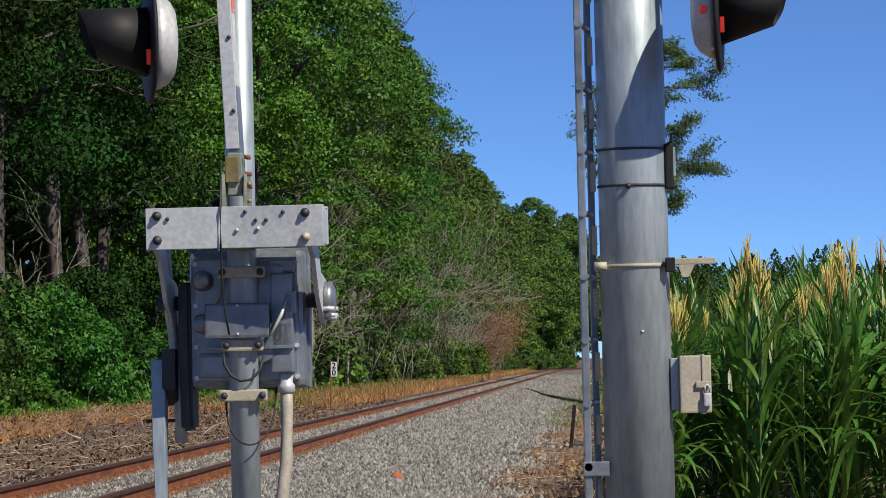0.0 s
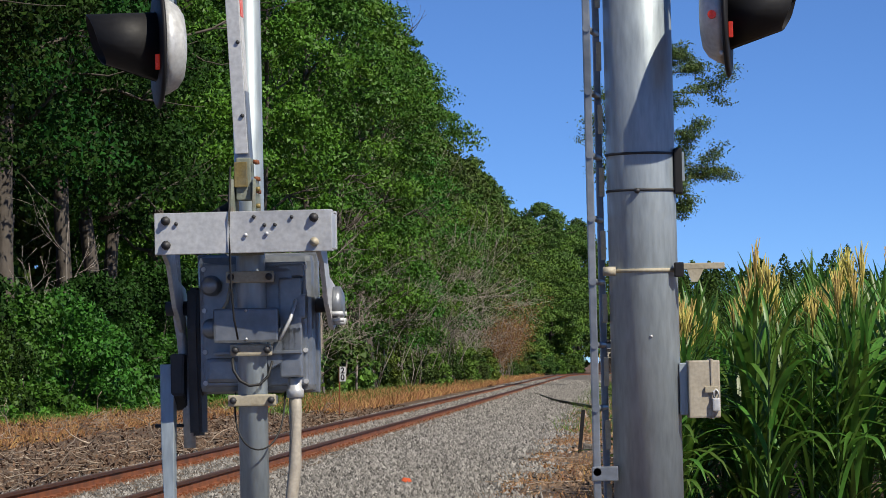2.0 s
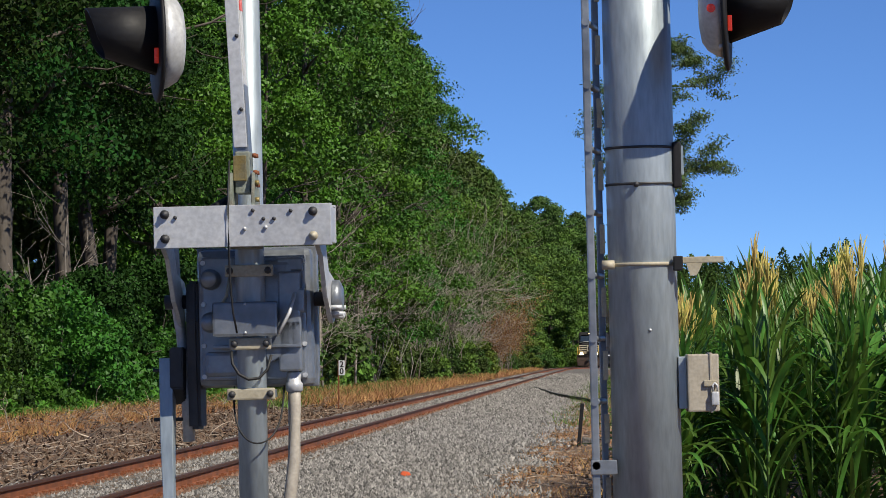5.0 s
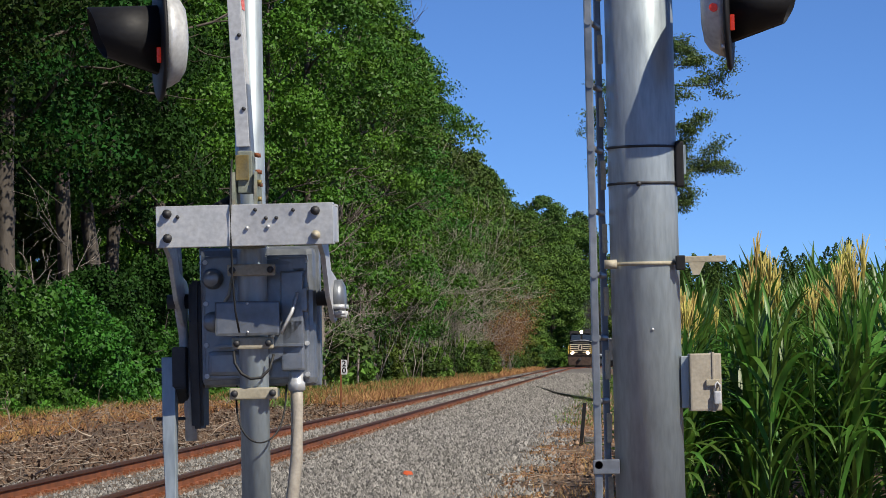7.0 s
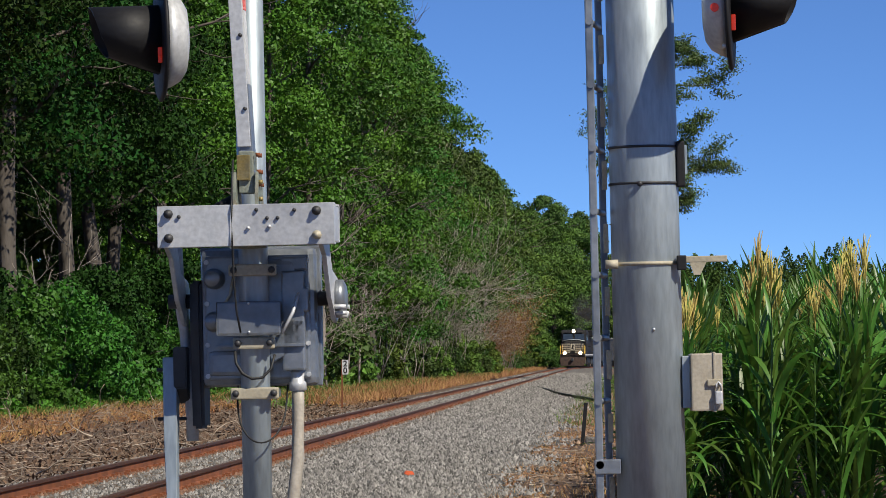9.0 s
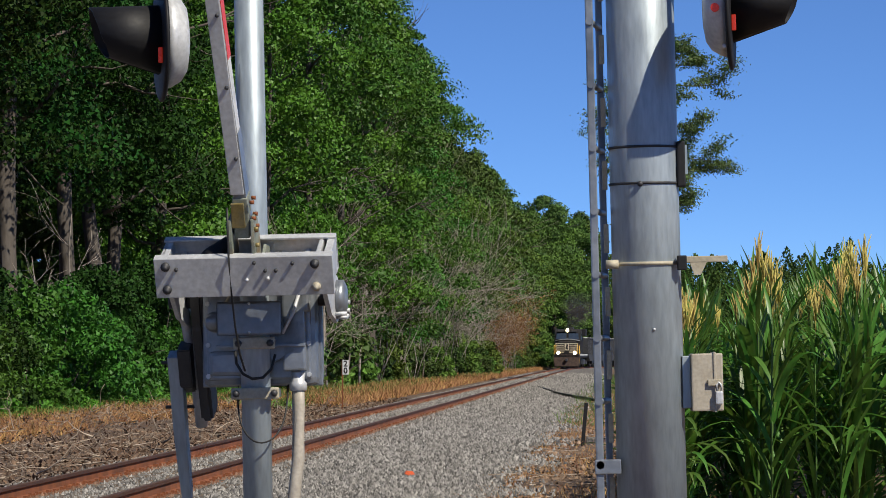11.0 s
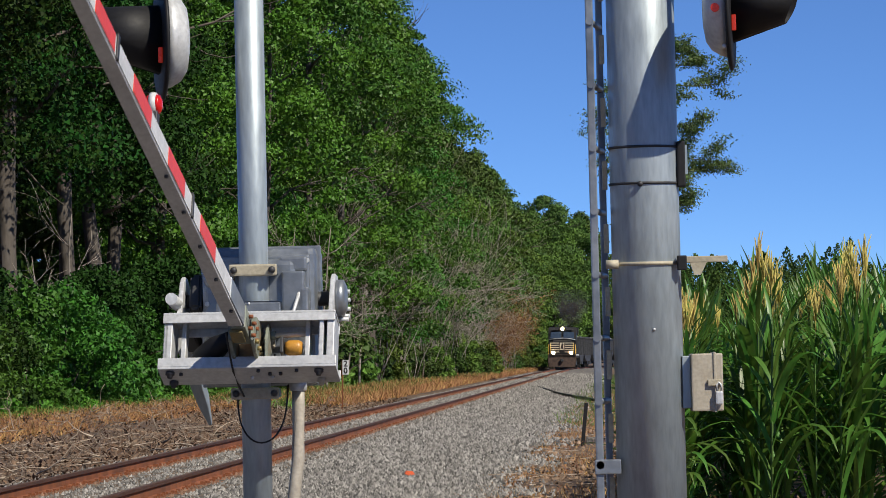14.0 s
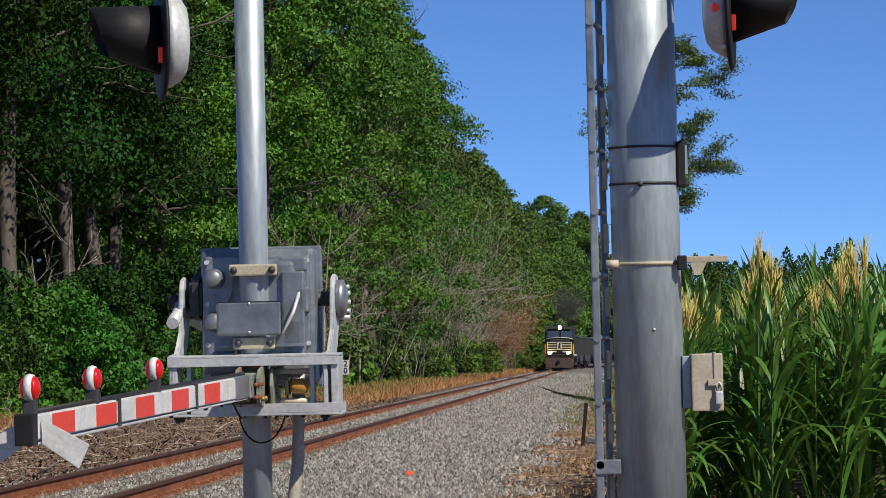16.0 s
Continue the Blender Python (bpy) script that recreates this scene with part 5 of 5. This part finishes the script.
def build_locomotive():
    """Runs along +x; its origin is at rail level under the front coupler."""
    g = thing("locomotive", pose(0, 0, 0), "black diesel locomotive with white nose stripes and lit headlamps", "locomotive")
    L = 22.0
    fr_ = part("underframe", block(-L, -1.5, 1.15, -0.6, 1.5, 1.55, 0.05), M_BLACK, g)
    for s in (-1, 1):
        part("walkway_edge", block(-L, s * 1.5 - 0.02, 1.4, -1.2, s * 1.5 + 0.02, 1.56), M_WHITE, g, "white walkway edge stripe")
    part("fuel_tank", block(-14, -1.3, 0.35, -8, 1.3, 1.15, 0.15), M_BLACK, g)
    # nose
    nose = part("nose", prism([(-2.9, 1.55), (-0.95, 1.55), (-0.9, 2.75), (-1.15, 3.0), (-2.9, 3.15)], -1.0, 1.0, "Y", 0.06), M_BLACK, g, "black low nose with white stripes")
    for i in range(5):
        z = 1.75 + 0.24 * i
        for s in (-1, 1):
            part("nose_stripe", block(-0.93, min(s * 0.3, s * 1.3), z, -0.87, max(s * 0.3, s * 1.3), z + 0.085), M_CREAM, nose, "cream stripe")
    part("nose_emblem", block(-0.93, -0.24, 2.0, -0.855, 0.24, 2.8), M_CREAM, nose, "plain white emblem panel")
    part("emblem_figure", prism([(-0.16, 2.1), (0.0, 2.15), (0.16, 2.05), (0.1, 2.4), (0.17, 2.65), (-0.02, 2.75), (-0.12, 2.4)], -0.86, -0.845, "X"), M_BLACK, nose)
    cab = part("cab", prism([(-5.4, 1.55), (-2.7, 1.55), (-2.7, 3.1), (-2.95, 4.1), (-3.2, 4.45), (-5.4, 4.5)], -1.52, 1.52, "Y", 0.08), M_BLACK, g, "black cab")
    for s in (-1, 1):
        part("windshield", prism([(s * 0.12, 3.28), (s * 1.3, 3.28), (s * 1.25, 3.95), (s * 0.12, 4.0)], -2.84, -2.7, "X"), M_GLASS, cab, "dark glass windshield")
        part("side_window", block(-4.8, s * 1.5, 3.2, -3.3, s * 1.55, 3.9), M_GLASS, cab)
    part("window_sill", tube([(-2.62, -1.4, 3.12), (-2.62, -0.7, 3.26), (-2.62, 0, 3.3), (-2.62, 0.7, 3.26), (-2.62, 1.4, 3.12)], 0.045, 6), M_ALU, cab, "pale arched sill under the windshields")
    for s in (-1, 1):
        part("number_panel", block(-2.9, min(s * 0.5, s * 1.1), 4.14, -2.68, max(s * 0.5, s * 1.1), 4.3, 0.02), M_DARK, cab, "unreadable dark number panel")
        part("grab_iron", tube([(-0.7, s * 1.25, 1.6), (-0.7, s * 1.25, 2.7)], 0.035, 6), M_YELLOW, nose, "yellow grab iron")
    b = block(-2.95, -0.42, 4.1, -2.7, 0.42, 4.36, 0.04)
    part("lamp_box", b, M_BLACK, cab, "black headlamp box")
    part("headlamp", rod((-2.75, -0.0, 4.32), (-2.58, 0.0, 4.32), 0.19, None, 16), M_HEADLAMP, cab, "lit headlamp")
    for s in (-1, 1):
        part("ditch_lamp", rod((-0.9, s * 0.95, 1.68), (-0.72, s * 0.95, 1.68), 0.19, None, 16), M_HEADLAMP, g, "lit ditch lamp")
    part("hood", prism([(-0.95, 1.55), (0.95, 1.55), (0.95, 4.2), (0.6, 4.5), (-0.6, 4.5), (-0.95, 4.2)], -L + 0.6, -5.4, "X", 0.04), M_BLACK, g, "long black engine hood")
    part("radiator", block(-L + 1, -1.5, 3.7, -L + 5, 1.5, 4.55, 0.08), M_BLACK, g)
    for s in (-1, 1):
        part("radiator_grille", block(-14, s * 0.94 - 0.03, 2.6, -7, s * 0.94 + 0.03, 3.9), M_DARK, g)
    part("exhaust", block(-12, -0.3, 4.5, -11.2, 0.3, 4.72, 0.03), M_DARK, g)
    part("pilot_plate", prism([(-1.5, 0.35), (1.5, 0.35), (1.5, 1.55), (-1.5, 1.55)], -0.75, -0.6, "X", 0.02), M_PLOUGH, g)
    part("snow_plough", prism([(-1.45, 0.12), (1.45, 0.12), (1.35, 0.7), (-1.35, 0.7)], -0.6, -0.3, "X", 0.05), M_PLOUGH, g, "dusty steel plough")
    part("coupler", block(-0.6, -0.15, 0.75, 0.0, 0.15, 1.05, 0.04), M_DARK, g)
    for s in (-1, 1):
        for k in range(3):
            part("step", block(-1.2, s * 1.15 - 0.28, 0.4 + 0.38 * k, -0.62, s * 1.15 + 0.28, 0.44 + 0.38 * k), M_YELLOW, g, "yellow cab step")
        part("handrail", tube([(-0.66, s * 1.45, 0.5), (-0.66, s * 1.45, 2.5), (-0.9, s * 1.42, 2.6)], 0.035, 6), M_YELLOW, g, "yellow handrail")
        part("handrail", tube([(-1.3, s * 1.47, 0.5), (-1.3, s * 1.47, 2.5)], 0.035, 6), M_YELLOW, g)
        part("side_rail", tube([(-5.5, s * 1.45, 2.5), (-L + 0.8, s * 1.45, 2.5)], 0.03, 6), M_BLACK, g)
        part("truck_frame", block(-6.5, s * 1.15 - 0.12, 0.35, -1.8, s * 1.15 + 0.12, 1.0, 0.06), M_DARK, g)
        part("truck_frame", block(-20.3, s * 1.15 - 0.12, 0.35, -15.6, s * 1.15 + 0.12, 1.0, 0.06), M_DARK, g)
    for x in (-2.4, -4.2, -6.0, -16.1, -17.9, -19.7):
        wheelset(g, x)
    return g


def build_hopper():
    g = thing("hopper_car", pose(0, 0, 0), "dark grey open hopper car heaped with pale load", "railway car", "hopper cars of the train")
    L = 15.5
    part("sill", block(-L, -0.3, 0.9, -0.2, 0.3, 1.2, 0.03), M_DARK, g)
    body = part("body", prism([(-L + 0.3, 1.6), (-L + 3.4, 0.7), (-3.6, 0.7), (-0.5, 1.6), (-0.5, 3.5), (-L + 0.3, 3.5)], -1.5, 1.5, "Y", 0.03), M_CAR, g, "dark ribbed steel body")
    for i in range(11):
        x = -L + 0.9 + 1.36 * i
        for s in (-1, 1):
            part("rib", block(x, s * 1.5 - 0.06, 1.5, x + 0.14, s * 1.5 + 0.06, 3.45), M_CAR, body)
    for s in (-1, 1):
        part("top_rail", block(-L + 0.25, s * 1.5 - 0.08, 3.42, -0.45, s * 1.5 + 0.08, 3.6, 0.02), M_CAR, body)
    b = bmesh.new()
    grid = [[b.verts.new((-L + 0.6 + (L - 1.4) * i / 24, -1.35 + 2.7 * j / 6, 3.45 + 0.3 * math.sin(math.pi * j / 6) * (0.7 + 0.5 * noise.noise(Vector((i * 0.6, j * 0.7, 2)))))) for j in range(7)] for i in range(25)]
    for i in range(24):
        for j in range(6):
            b.faces.new((grid[i][j], grid[i + 1][j], grid[i + 1][j + 1], grid[i][j + 1]))
    part("load", b, M_COAL, g, "heaped pale load")
    for x in (-1.4, -3.2, -L + 1.4, -L + 3.2):
        wheelset(g, x)
    for s in (-1, 1):
        for x in (-3.6, -L + 1.0):
            part("truck_frame", block(x, s * 1.05 - 0.1, 0.35, x + 2.6, s * 1.05 + 0.1, 0.8, 0.05), M_DARK, g)
    return g


# distances along the track's centre line
PATH_Y = [300 + 1.0 * i for i in range(260)]
PATH_S = [0.0]
for a_, b_ in zip(PATH_Y, PATH_Y[1:]):
    PATH_S.append(PATH_S[-1] + (Vector((track_x(b_), b_, 0)) - Vector((track_x(a_), a_, 0))).length)


def on_track(s):
    y = float(np.interp(s, PATH_S, PATH_Y))
    return Vector((track_x(y), y, RAIL_TOP))


def build_smoke():
    """Thin dark exhaust over the locomotive, in rigid puffs."""
    r = np.random.default_rng(61)
    g = thing("exhaust_smoke", pose(0, 0, 0), "thin dark exhaust smoke over the locomotive", "smoke", kind="stuff")
    for i in range(9):
        b = bmesh.new()
        bmesh.ops.create_icosphere(b, subdivisions=3, radius=1.0)
        k = r.uniform(0, 50)
        for v in b.verts:
            v.co *= 0.75 + 0.6 * noise.noise(v.co * 1.3 + Vector((k, 0, 0)))
        q = part("puff", b, M_SMOKE, g, "", True)
        q.visible_shadow = False
        s = 0.7 + 0.13 * i
        q.matrix_local = pose(-10.5 - 1.1 * i + r.normal(0, 0.4), r.normal(0.6, 0.7), 5.3 + 0.3 * i + r.normal(0, 0.25), r.uniform(0, 90), 0, r.uniform(0, 90)) @ Matrix.Diagonal((1.4 * s, 1.1 * s, 0.75 * s, 1))
    return g


LOCO = build_locomotive()
SMOKE = build_smoke()
CARS = [build_hopper()]
for i in range(5):
    CARS.append(copy_thing(CARS[0], pose(0, 0, 0)))
S_END = float(np.interp(350.0, PATH_Y, PATH_S))
SPEED = 8.0


def train_rows(back, length):
    rows = []
    for i in range(17):
        t = float(i)
        s = S_END + SPEED * (16.0 - t) + back
        p, q = on_track(s), on_track(s + length)
        d = (p - q).normalized()
        rows.append((t, Matrix.Translation(p) @ pose(0, 0, 0, 0, 0, math.degrees(math.atan2(d.y, d.x)))))
    return rows


def motions():
    # the gate: upright, then let down
    swing = [(0.0, 0.0), (9.2, 0.0), (9.5, 0.8), (10.0, 7.5), (10.6, 17.0), (11.3, 28.5), (12.0, 40.5), (12.5, 48.2), (13.0, 54.6), (13.5, 60.7), (14.0, 66.7),
             (14.5, 73.6), (15.0, 81.5), (15.3, 85.8), (15.6, 89.3), (15.8, 90.9), (16.0, 91.5)]
    walk(GATE_FRAME, [(t, pose(*SHAFT, 0, 0, YAW) @ pose(0, 0, 0, a)) for t, a in swing])
    walk(LOCO, train_rows(0.0, 20.0))
    walk(SMOKE, train_rows(0.0, 20.0))
    for i, car in enumerate(CARS):
        walk(car, train_rows(22.3 + 15.7 * i, 15.0))


motions()
